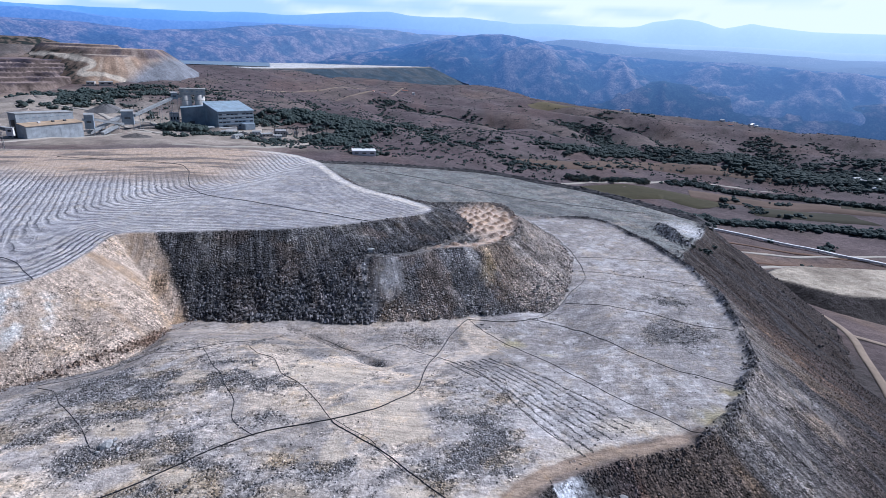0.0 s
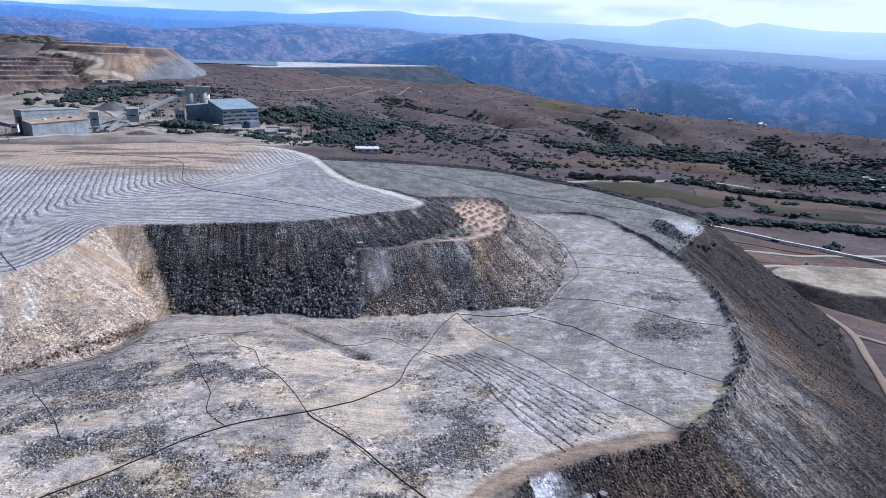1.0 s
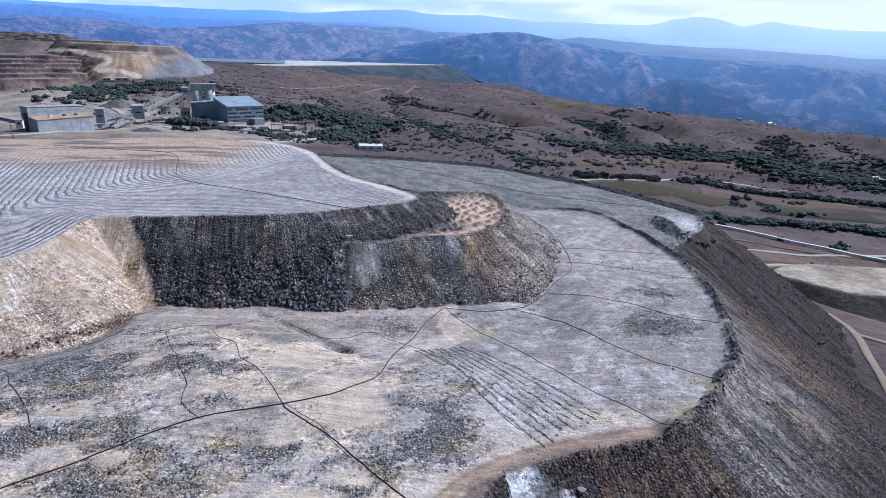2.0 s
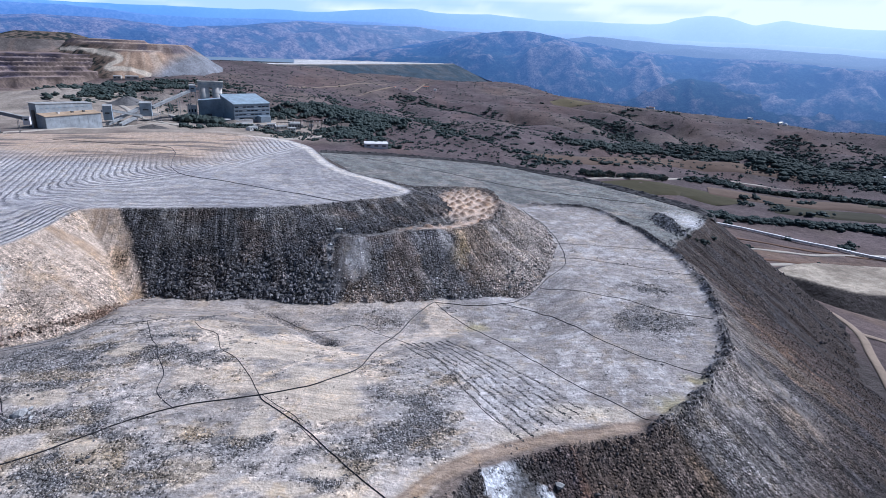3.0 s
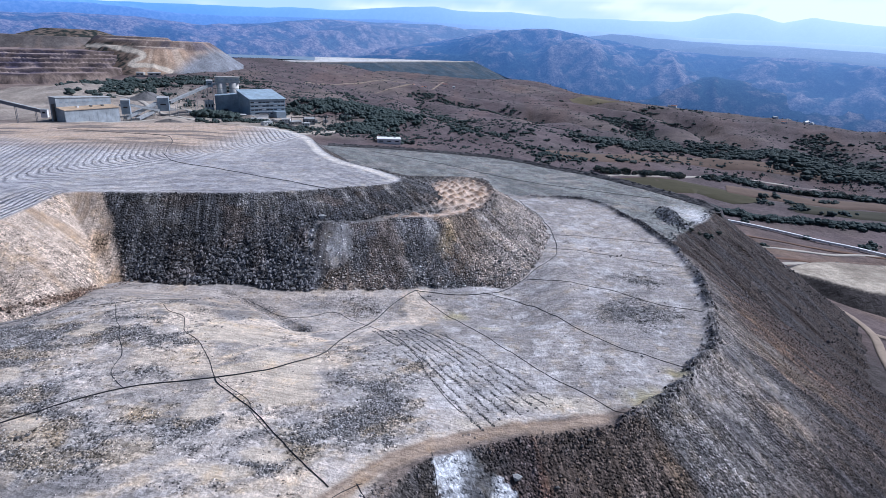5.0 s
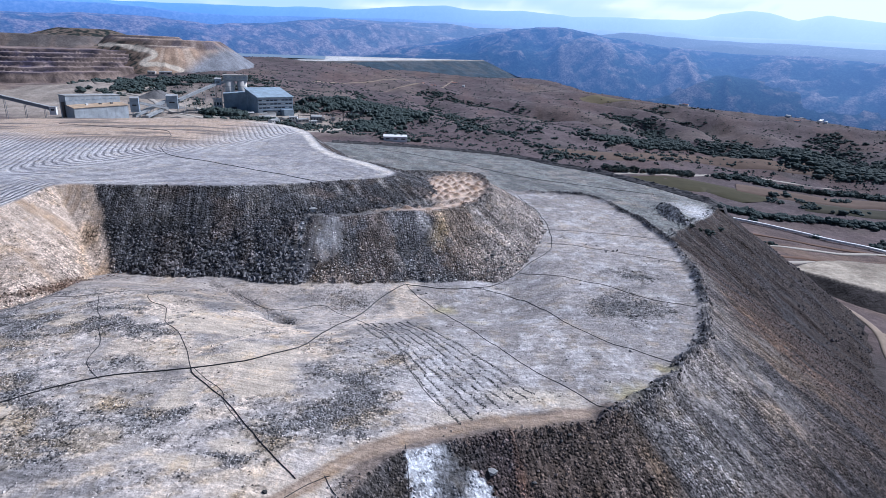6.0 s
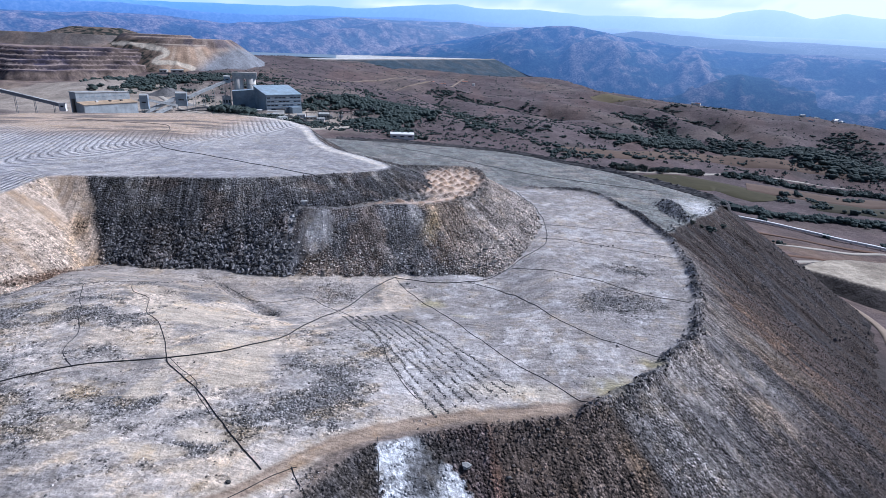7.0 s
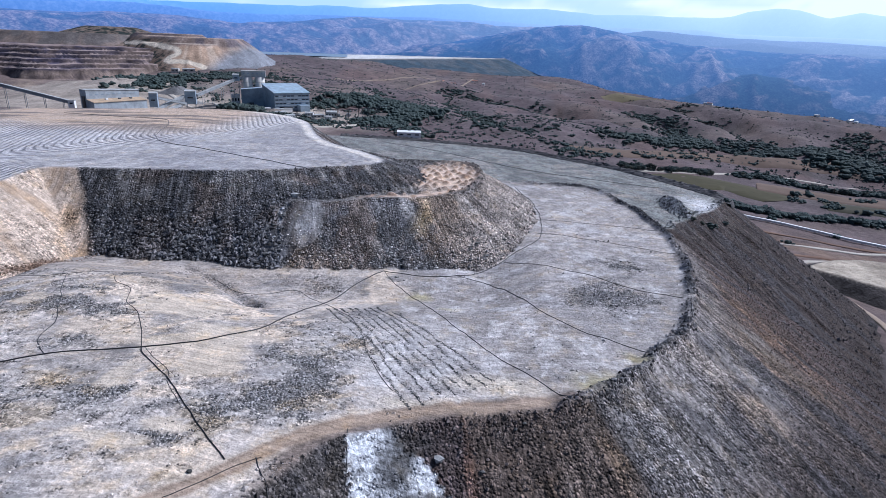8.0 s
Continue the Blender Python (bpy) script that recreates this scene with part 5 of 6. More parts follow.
def pit_colour(x, y, z, d, a):
    n = fbm(x / 30, y / 30, 4, 321)
    # base blued to imitate haze before the pit; faces toned darker than ledges
    tone = np.broadcast_to(np.array((0.092, 0.080, 0.108)), x.shape + (3,))
    tone = blend(tone, (0.25, 0.19, 0.16), smooth(0.52, 0.62, fbm(a / 34, z / 10, 4, 322)) * 0.85)
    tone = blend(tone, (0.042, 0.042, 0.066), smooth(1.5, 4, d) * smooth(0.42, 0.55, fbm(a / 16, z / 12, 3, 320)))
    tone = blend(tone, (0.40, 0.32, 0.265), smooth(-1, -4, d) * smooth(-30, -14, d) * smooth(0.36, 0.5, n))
    tone = blend(tone, (0.31, 0.235, 0.185), smooth(-30, -60, d) * smooth(0.35, 0.6, n))
    tone = blend(tone, (0.34, 0.26, 0.205), smooth(-1050, -960, x + 70 * (n - 0.5)) * (0.25 + 0.6 * smooth(0.4, 0.55, fbm(x / 16, z / 9, 4, 323))))
    tone = blend(tone, (0.62, 0.48, 0.37), smooth(-40, -47, z + 6 * (n - 0.5)) * (0.4 + 0.6 * smooth(0.4, 0.55, fbm(x / 20, z / 6, 4, 324))))
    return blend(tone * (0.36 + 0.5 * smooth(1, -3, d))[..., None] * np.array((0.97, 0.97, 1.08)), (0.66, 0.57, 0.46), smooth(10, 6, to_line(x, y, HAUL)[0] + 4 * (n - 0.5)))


pit_lifts = []
for k, top in enumerate((-38, -29, -19, -9, 0, 8)):
    o = k * 29.0
    pit_lifts.append(([(-1300 - 0.6 * o, 1180 + 0.8 * o), (-1180 - 0.6 * o, 1160 + 0.8 * o), (-1110 - 0.6 * o, 1205 + 0.8 * o), (-1040 - 0.6 * o, 1195 + 0.8 * o), (-990 - 0.6 * o, 1250 + 0.8 * o), (-950 - 0.5 * o, 1330 + 0.9 * o),
                       (-920 - 0.4 * o, 1420 + 0.9 * o), (-900, 1700), (-1400, 1750)], top, 1.6))
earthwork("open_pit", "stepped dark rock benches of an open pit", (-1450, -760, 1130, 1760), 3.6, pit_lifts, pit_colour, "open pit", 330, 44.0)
earthwork("waste_terrace", "grey waste rock terrace above the pit", (-1550, -1050, 1480, 1900), 6.0,
          [([(-1480, 1580), (-1330, 1570), (-1220, 1600), (-1150, 1660), (-1200, 1800), (-1480, 1800)], 40, 0.6)],
          lambda x, y, z, d, a: blend(np.broadcast_to(np.array((0.125, 0.11, 0.105)), x.shape + (3,)), (0.21, 0.16, 0.135), smooth(0.5, 0.65, fbm(a / 40, d / 80, 3, 341)) * 0.7), "spoil tip", 340)
earthwork("wooded_knoll", "rounded knoll with dark scrub above the pit", (-1560, -1000, 1540, 2050), 4.0,
          [([(-1330, 1760), (-1240, 1740), (-1190, 1800), (-1250, 1860), (-1340, 1840)], 62, 0.3)],
          lambda x, y, z, d, a: blend(np.broadcast_to(np.array((0.17, 0.13, 0.105)), x.shape + (3,)), (0.022, 0.03, 0.028), smooth(0.47, 0.52, fbm(x / 13, y / 13, 3, 351, 0.6) + 0.1 * (fbm(x / 70, y / 70, 2, 352) - 0.5))), "hill", 350)


def beach_level(x, y):
    return -18 + 16 * np.clip((np.degrees(np.arctan2(x - 15, y - 5)) + 16.4) / 14.8, -0.2, 1.1)


def dam_colour(x, y, z, d, a):
    # green dam face, blued in its base colour to imitate haze
    tone = blend(np.broadcast_to(np.array((0.046, 0.072, 0.10)), x.shape + (3,)), (0.075, 0.092, 0.112), smooth(0.45, 0.6, fbm(x / 50, y / 50, 4, 362)))
    sand = blend(np.broadcast_to(np.array((0.60, 0.59, 0.58)), x.shape + (3,)), (0.44, 0.43, 0.42), smooth(0.5, 0.65, fbm(x / 160, y / 60, 4, 361)))
    tone = blend(tone, (0.34, 0.29, 0.24), smooth(10, 2, np.abs(d + 2)) * 0.8)
    return blend(tone, sand, smooth(-8, -16, d))


dx, dy = np.meshgrid(np.arange(-1100, 160, 9.0), np.arange(2250, 3560, 9.0))
rim = curve_through([(-780, 2330), (-640, 2372), (-560, 2440), (-470, 2560), (-330, 2760), (-190, 2960), (-90, 3130), (-60, 3270), (-160, 3700), (-1300, 3700), (-1300, 2500)], True, 20)
dd, da = to_line(dx, dy, rim, True)
dd = np.where(inside(dx, dy, rim), -dd, dd) + 6 * (fbm(dx / 60, dy / 60, 3, 363) - 0.5)
dz = beach_level(dx, dy) - 0.34 * np.clip(dd, 0, None) + 2.2 * np.exp(-((dd + 4) / 6) ** 2)
tagged(new("tailings_dam", mesh_of("tailings_dam", np.stack([dx, dy, dz], -1).reshape(-1, 3), grid_faces(*dx.shape), SOIL, dam_colour(dx, dy, dz, dd, da).reshape(-1, 3), True)), "broad pale tailings beach behind a dark green dam", "tailings dam", kind="structure")
LAKE, lt, lb = nodes_of("lake_water")
lb.inputs["Base Color"].default_value, lb.inputs["Roughness"].default_value = (0.16, 0.22, 0.28, 1), 0.45
bump(lt, lb, tex_noise(lt, 0.3, 3), 0.2, 0.3)
la, lr = np.meshgrid(np.radians(np.linspace(-30, -16.2, 24)), np.linspace(2700, 3760, 12))
tagged(new("water", mesh_of("water", np.stack([15 + lr * np.sin(la), 5 + lr * np.cos(la), np.full(la.shape, -16.4)], -1).reshape(-1, 3), grid_faces(12, 24)[:, ::-1], LAKE)), "narrow blue lake between hills", "lake", kind="structure")


def mound_colour(x, y, z, d, a):
    tone = np.broadcast_to(np.array((0.075, 0.065, 0.062)), x.shape + (3,))
    return blend(tone, blend(np.broadcast_to(np.array((0.47, 0.405, 0.325)), x.shape + (3,)), (0.37, 0.315, 0.25), smooth(0.45, 0.65, fbm(x / 8, y / 8, 3, 371))), smooth(1.0, -1.0, d))


earthwork("stockpile", "pale flat-topped stockpile with a dark bank", (165, 380, 225, 370), 1.4, [([(187, 298), (195, 286), (213, 270), (236, 267), (275, 258), (330, 262), (360, 300), (320, 322), (264, 312), (215, 313)], -50, 0.62)], mound_colour, "stockpile", 370)


# ---------------------------------------------------------------- mill buildings
def boxes(name, items, material, parent=None, label="", bevel=0.0):
    """One mesh of boxes (centre, size) in its parent's frame."""
    bm = bmesh.new()
    for c, s in items:
        bmesh.ops.create_cube(bm, size=1.0, matrix=Matrix.LocRotScale(Vector(c), None, Vector(s)))
    if bevel:
        bmesh.ops.bevel(bm, geom=list(bm.edges), offset=bevel, segments=1, affect="EDGES")
    return part(name, bm, material, parent, label)


def part(name, bm, material, parent=None, label=""):
    me = bpy.data.meshes.new(name)
    bm.to_mesh(me)
    bm.free()
    me.materials.append(material)
    ob = new(name, me)
    if parent is not None:
        ob.parent = parent
    return tagged(ob, label)


def prism(name, plan, z0, z1, material, parent=None, label=""):
    """Upright walls on a plan; z1 may give a height for each corner."""
    bm = bmesh.new()
    n = len(plan)
    tops = z1 if isinstance(z1, (list, tuple)) else [z1] * n
    lo = [bm.verts.new((x, y, z0)) for x, y in plan]
    hi = [bm.verts.new((x, y, t)) for (x, y), t in zip(plan, tops)]
    bm.faces.new(lo[::-1])
    bm.faces.new(hi)
    for i in range(n):
        bm.faces.new((lo[i], lo[(i + 1) % n], hi[(i + 1) % n], hi[i]))
    bmesh.ops.recalc_face_normals(bm, faces=bm.faces)
    return part(name, bm, material, parent, label)


def slab(name, corners, thick, material, parent=None, label=""):
    """A roof sheet with thickness, given its upper corners."""
    bm = bmesh.new()
    hi = [bm.verts.new(c) for c in corners]
    lo = [bm.verts.new((c[0], c[1], c[2] - thick)) for c in corners]
    bm.faces.new(hi)
    bm.faces.new(lo[::-1])
    n = len(corners)
    for i in range(n):
        bm.faces.new((lo[i], lo[(i + 1) % n], hi[(i + 1) % n], hi[i]))
    bmesh.ops.recalc_face_normals(bm, faces=bm.faces)
    return part(name, bm, material, parent, label)


def cylinder(name, centre, r, z0, z1, material, parent=None, label="", r2=None, seg=20):
    bm = bmesh.new()
    bmesh.ops.create_cone(bm, cap_ends=True, segments=seg, radius1=r, radius2=r if r2 is None else r2, depth=z1 - z0, matrix=Matrix.Translation((centre[0], centre[1], (z0 + z1) / 2)))
    return part(name, bm, material, parent, label)


def cladding(name, colour, rough=0.55, metal=0.0, pitch=0.5):
    """Ribbed sheet, with rust and rain marks."""
    m, t, b = nodes_of(name)
    geo = t.nodes.new("ShaderNodeNewGeometry")
    w = add(t, "TexWave", Scale=1.2 / pitch * 0.3, Distortion=0.0)
    w.bands_direction = "X"
    t.links.new(geo.outputs["Position"], w.inputs["Vector"])
    stain = tex_noise(t, 0.12, 5, 0.65)
    fine = tex_noise(t, 0.9, 4)
    c = mixed(t, tuple(k * 0.72 for k in colour), tuple(min(1, k * 1.15) for k in colour), ramp(t, stain, 0.35, 0.65))
    c = mixed(t, c, tuple(k * f for k, f in zip(colour, (0.75, 0.6, 0.5))), ramp(t, fine, 0.6, 0.8, 0, 0.5))
    t.links.new(c, b.inputs["Base Color"])
    b.inputs["Roughness"].default_value, b.inputs["Metallic"].default_value = rough, metal
    bump(t, b, w.outputs[0], 0.5, 0.12)
    return m


def thing(name, label, category, at, turn=0.0, group=""):
    e = new(name)
    e.matrix_basis = pose(*at, 0, 0, turn)
    return tagged(e, label, category, group)


WALL = cladding("grey_cladding", (0.30, 0.32, 0.34))
WALL_PALE = cladding("weathered_pale_cladding", (0.37, 0.41, 0.45), 0.5)
WALL_BLUE = cladding("blue_grey_cladding", (0.27, 0.34, 0.41))
ROOF_BLUE = cladding("light_blue_roof", (0.36, 0.46, 0.54), 0.4)
ROOF_TAN = cladding("dusty_tan_roof", (0.46, 0.34, 0.23), 0.8)
ROOF_GREY = cladding("dusty_grey_roof", (0.42, 0.43, 0.43), 0.7)
SILO = plain("pale_silo_concrete", (0.62, 0.59, 0.55), 0.85, 0, 0.35, 0.1)
CONCRETE = plain("concrete", (0.47, 0.45, 0.42), 0.9, 0, 0.5, 0.15)
STEEL = plain("dark_steel", (0.10, 0.10, 0.105), 0.5, 0.6, 1.0, 0.2)
WHITE = plain("white_paint", (0.75, 0.75, 0.74), 0.6, 0, 0.4, 0.06)
GLASS = plain("dark_window", (0.03, 0.035, 0.045), 0.15, 0, 2.0, 0.2)
TILE = plain("red_tile", (0.32, 0.13, 0.08), 0.8, 0, 0.8, 0.2)


def dir_turn(a, b):
    return math.degrees(math.atan2(b[1] - a[1], b[0] - a[0]))


# long two-tier concentrator hall: local x along its length, y to the rear
mill = thing("mill_hall", "long grey two-tier mill hall with a dusty tan lower roof", "mill building", (-424.5, 592, -46), dir_turn((-432, 590), (-403, 657)))
L = 61.0
prism("rear_wall", [(0, 8), (L, 8), (L, 20), (0, 20)], 0, [30.5, 28.5, 28.5, 30.5], WALL_PALE, mill)
prism("front_wall", [(0, -5), (L, -5), (L, 8), (0, 8)], 0, [18.4, 18.4, 20.5, 20.5], WALL_PALE, mill, "lower front hall wall")
low_roof = slab("lower_roof", [(-0.6, -5.8, 18.6), (L + 0.6, -5.8, 18.6), (L + 0.6, 7.99, 20.9), (-0.6, 7.99, 20.9)], 0.4, ROOF_TAN, mill, "dust-covered tan roof")
slab("upper_roof", [(-0.7, 7.4, 30.9), (L + 0.7, 7.4, 28.9), (L + 0.7, 20.7, 29.2), (-0.7, 20.7, 31.2)], 0.5, ROOF_GREY, mill)
for k in range(9):
    boxes("high_window", [((5 + k * 6.4, 7.95, 25.4), (3.4, 0.3, 0.8))], WALL_BLUE, mill)
for k in range(13):
    boxes("wall_seam", [((0.4 + k * 5.0, -5.03, 9), (0.2, 0.12, 18))], WALL_PALE, mill)
boxes("door", [((-0.05, 2, 3), (0.3, 5, 6))], STEEL, mill)
boxes("gable_duct", [((-1.2, 12, 12), (2.2, 3.0, 24))], STEEL, mill, "dark duct on the gable", 0.2)
for k in (19, 34, 47):
    boxes("roof_vent", [((k, 3, 20.4), (2.6, 2.2, 2.2))], STEEL if k > 19 else WHITE, low_roof, "", 0.2)

# process shed with silos behind it
shed = thing("process_shed", "dark blue-grey process shed with a light blue pitched roof", "industrial shed", (-286, 755, -46), dir_turn((-286, 755), (-251, 791)))
SL, SW = 50.0, 41.0
prism("wall", [(0, 0), (SL, 0), (SL, SW), (0, SW)], 0, [24, 24, 33, 33], WALL_BLUE, shed)
slab("roof", [(-1, -1, 24.2), (SL + 1, -1, 24.2), (SL + 1, SW + 1, 33.6), (-1, SW + 1, 33.6)], 0.6, ROOF_BLUE, shed, "light blue sheet roof")
for r in range(4):
    for k in range(9):
        boxes("window", [((3.2 + k * 5.4, -0.05, 5.2 + r * 4.9), (4.4, 0.3, 1.3))], GLASS if (r + k) % 4 else WALL_PALE, shed)
for r in range(4):
    boxes("band", [((SL / 2, -0.15, 7.4 + r * 4.9), (SL, 0.4, 0.7))], WALL_PALE, shed)
boxes("porch", [((38, -6, 4), (14, 12, 8))], WALL_BLUE, shed)
boxes("loading_bay", [((16, -4, 3), (12, 8, 6))], STEEL, shed)
annex = boxes("annex", [((8, -9, 2.2), (22, 7, 4.4))], WHITE, shed, "low white annex")
boxes("annex_roof", [((8, -9, 4.6), (22.8, 7.8, 0.4))], ROOF_GREY, annex)
block = thing("feed_house", "tall blue-grey feed house beside the silos", "industrial building", (-338, 776, -46), dir_turn((-344, 777), (-322, 786)))
prism("wall", [(-4, -4), (31, -4), (31, 16), (-4, 16)], 0, [25, 28, 28, 25], WALL_BLUE, block)
slab("roof", [(-4.5, -4.5, 25.3), (31.5, -4.5, 28.3), (31.5, 16.5, 28.3), (-4.5, 16.5, 25.3)], 0.5, ROOF_BLUE, block)
boxes("door", [((9, -4.1, 4), (6, 0.3, 8))], STEEL, block)
silo = thing("silo_pair", "two concrete silos under a flat head house", "silo", (-336, 802, -46), dir_turn((-347, 796), (-325, 805)))
for sx in (-7.6, 8.6):
    shell = cylinder("silo_shell", (sx, 0), 6.5, 0, 40.6, SILO, silo, "", None, 32)
    for p in shell.data.polygons:
        p.use_smooth = abs(p.normal.z) < 0.5
    cylinder("hoop", (sx, 0), 6.7, 33, 33.4, CONCRETE, shell, "concrete ring")
head = boxes("head_house", [((0.5, 1, 44.2), (32, 12, 7.6))], ROOF_GREY, silo)
boxes("head_roof", [((0.5, 1, 48.3), (33, 13, 0.6))], CONCRETE, head)
for k in range(5):
    boxes("window", [((-12 + k * 6, -5.05, 45), (2.4, 0.3, 1.2))], WALL_BLUE, head)


def house(name, label, at, turn, size, wall, roof, category="building", pitch=0.0, windows=0, group=""):
    lx, ly, h = size
    e = thing(name, label, category, at, turn, group)
    if pitch:
        prism("wall", [(-lx / 2, -ly / 2), (lx / 2, -ly / 2), (lx / 2, 0), (lx / 2, ly / 2), (-lx / 2, ly / 2), (-lx / 2, 0)], -1.5, [h, h, h + pitch, h, h, h + pitch], wall, e)
        o = 0.35
        slab("roof", [(-lx / 2 - o, -ly / 2 - o, h + 0.1), (lx / 2 + o, -ly / 2 - o, h + 0.1), (lx / 2 + o, 0, h + pitch + 0.3), (-lx / 2 - o, 0, h + pitch + 0.3)], 0.25, roof, e)
        slab("roof", [(-lx / 2 - o, 0, h + pitch + 0.3), (lx / 2 + o, 0, h + pitch + 0.3), (lx / 2 + o, ly / 2 + o, h + 0.1), (-lx / 2 - o, ly / 2 + o, h + 0.1)], 0.25, roof, e)
    else:
        boxes("wall", [((0, 0, h / 2 - 0.75), (lx, ly, h + 1.5))], wall, e)
        boxes("roof", [((0, 0, h + 0.25), (lx + 0.8, ly + 0.8, 0.5))], roof, e)
    for k in range(windows):
        boxes("window", [((-lx / 2 + (k + 0.5) * lx / windows, -ly / 2 - 0.05, h * 0.55), (lx / windows * 0.5, 0.3, h * 0.28))], GLASS, e)
    return e


def on_land(x, y):
    return float(land(np.array([x]), np.array([y]))[0])


def tower(at, size, label, share=0.72):
    lx, ly, h = size
    e = thing("transfer_tower", label, "transfer tower", at, 24, "transfer towers of the mill")
    for sx in (-1, 1):
        for sy in (-1, 1):
            boxes("leg", [((sx * lx * 0.42, sy * ly * 0.42, h * (1 - share) / 2), (0.4, 0.4, h * (1 - share) + 2))], WALL, e)
    boxes("house", [((0, 0, h * (1 - share / 2)), (lx, ly, h * share))], WALL_BLUE, e)
    slab("roof", [(-lx * .53, -ly * .53, h + 0.2), (lx * .53, -ly * .53, h + 0.2), (lx * .53, ly * .53, h + 1.4), (-lx * .53, ly * .53, h + 1.4)], 0.4, ROOF_GREY, e)
    boxes("window", [((0, -ly / 2 - 0.05, h * (1 - share / 2)), (lx * 0.5, 0.3, 1.4))], GLASS, e)
    return e


tower((-384, 720, -44), (13, 11, 22), "grey transfer tower on steel legs")
tower((-396, 660, -43), (9, 8, 22), "small grey transfer tower on steel legs")
tower((-354, 787, -46), (8, 6, 43), "cabin on steel legs at the conveyor head", 0.19)


def conveyor(p, q, width, label, legs=3):
    p, q = Vector(p), Vector(q)
    d = q - p
    e = thing("conveyor", label, "conveyor", p, math.degrees(math.atan2(d.y, d.x)), "belt conveyors of the mill")
    run, rise = math.hypot(d.x, d.y), d.z
    n = Vector((-rise, 0, run)).normalized() * 1.4
    w = width / 2
    gallery = slab("gallery", [(0, -w, 2.8), (run, -w, rise + 2.8), (run, w, rise + 2.8), (0, w, 2.8)], 2.8, WALL, e)
    slab("gallery_roof", [(-0.3, -w - 0.3, 3.0), (run + 0.3, -w - 0.3, rise + 3.0), (run + 0.3, w + 0.3, rise + 3.0), (-0.3, w + 0.3, 3.0)], 0.18, ROOF_GREY, gallery, "pale sheet roof")
    for k in range(legs):
        f = (k + 0.6) / legs
        g = p + d * f
        low = on_land(g.x, g.y) - p.z - 1
        if rise * f - low > 2:
            for s in (-1, 1):
                boxes("trestle_leg", [((run * f, s * w * 0.9, (rise * f + low) / 2), (0.3, 0.3, rise * f - low))], WALL, e)
    return e


conveyor((-397, 658, -43), (-390, 715, -30), 4.5, "inclined grey belt conveyor gallery", 3)
conveyor((-386, 665, -44), (-388, 710, -38), 4.0, "second inclined belt conveyor gallery", 2)
conveyor((-378, 724, -29), (-356, 786, -11), 4.5, "long inclined belt conveyor to the silos", 4)
conveyor((-354, 789, -10), (-346, 797, -8), 4.0, "short level conveyor into the head house", 1)
conveyor((-400, 655, -28), (-396, 662, -29), 3.5, "short level conveyor from the mill hall", 1)
conveyor((-394, 664, -28), (-384, 708, -38), 3.0, "descending grey belt conveyor gallery", 2)
conveyor((-430, 462, 2), (-361, 487, -17), 3.2, "overland belt conveyor coming down to the mill", 5)
house("feed_hopper", "small white hopper house at the conveyor foot", (-360, 487, -19), 20, (5, 4, 5), WHITE, ROOF_GREY, "hopper", 0, 1)
house("control_cabin", "white control building among trees", (-358, 790, -44), 25, (11, 9, 14), WHITE, ROOF_GREY, "building", 0, 3)
house("valley_store", "low white flat-roofed store beside bushes", (-84, 650, on_land(-84, 650)), 12, (26, 17, 4.5), WHITE, WHITE, "storehouse", 0, 3)
for x, y, t, s in [(-300, 742, 30, (24, 8, 5)), (-262, 716, 20, (13, 8, 4)), (-228, 726, 10, (10, 7, 4)), (-212, 712, 40, (14, 8, 4)), (-196, 705, 15, (9, 6, 3.5)), (-240, 690, 60, (12, 7, 4))]:
    house("site_building", "low dusty site building beside the mill road", (x, y, on_land(x, y)), t, s, WHITE if s[0] < 13 else CONCRETE, ROOF_GREY, "building", 0.8, 3, "low buildings by the mill")
for x, y, t, s in [(-851, 1450, 10, (18, 12, 9)), (-822, 1462, 30, (30, 14, 9)), (-640, 1150, 0, (12, 9, 5))]:
    house("quarry_building", "small pale building below the spoil tip", (x, y, on_land(x, y)), t, s, CONCRETE, ROOF_GREY, "building", 1.2, 2, "buildings below the spoil tip")

# switchyard: gantries and a control house
for k in range(7):
    gx0, gy0 = -205 + k * 9, 700 + k * 18
    e = thing("switchyard_gantry", "slender steel gantry of an electrical switchyard", "gantry", (gx0, gy0, on_land(gx0, gy0)), 15, "gantries of the switchyard")
    for s in (-7, 7):
        boxes("post", [((s, 0, 5.2), (0.5, 0.5, 12.4))], STEEL, e)
    boxes("beam", [((0, 0, 10.4), (16, 0.5, 0.7))], STEEL, e)
    for s in (-4, 0, 4):
        cylinder("insulator", (s, 0), 0.25, 8.4, 10.05, WHITE, e, "", None, 8)
for x, y, t in [(-206, 735, 20), (-196, 745, 20), (-187, 760, 20)]:
    e = thing("transformer", "grey transformer box in the switchyard", "transformer", (x, y, on_land(x, y)), t, "transformers of the switchyard")
    boxes("tank", [((0, 0, 1.5), (5, 3.4, 5))], WALL, e, "", 0.15)
    for s in (-1.4, 0, 1.4):
        cylinder("bushing", (s, 0), 0.3, 4, 6, CONCRETE, e, "", None, 8)
house("switch_house", "grey switch house with a pitched roof", (-198, 722, on_land(-198, 722)), 20, (14, 9, 7), WALL, ROOF_GREY, "building", 1.5, 4)


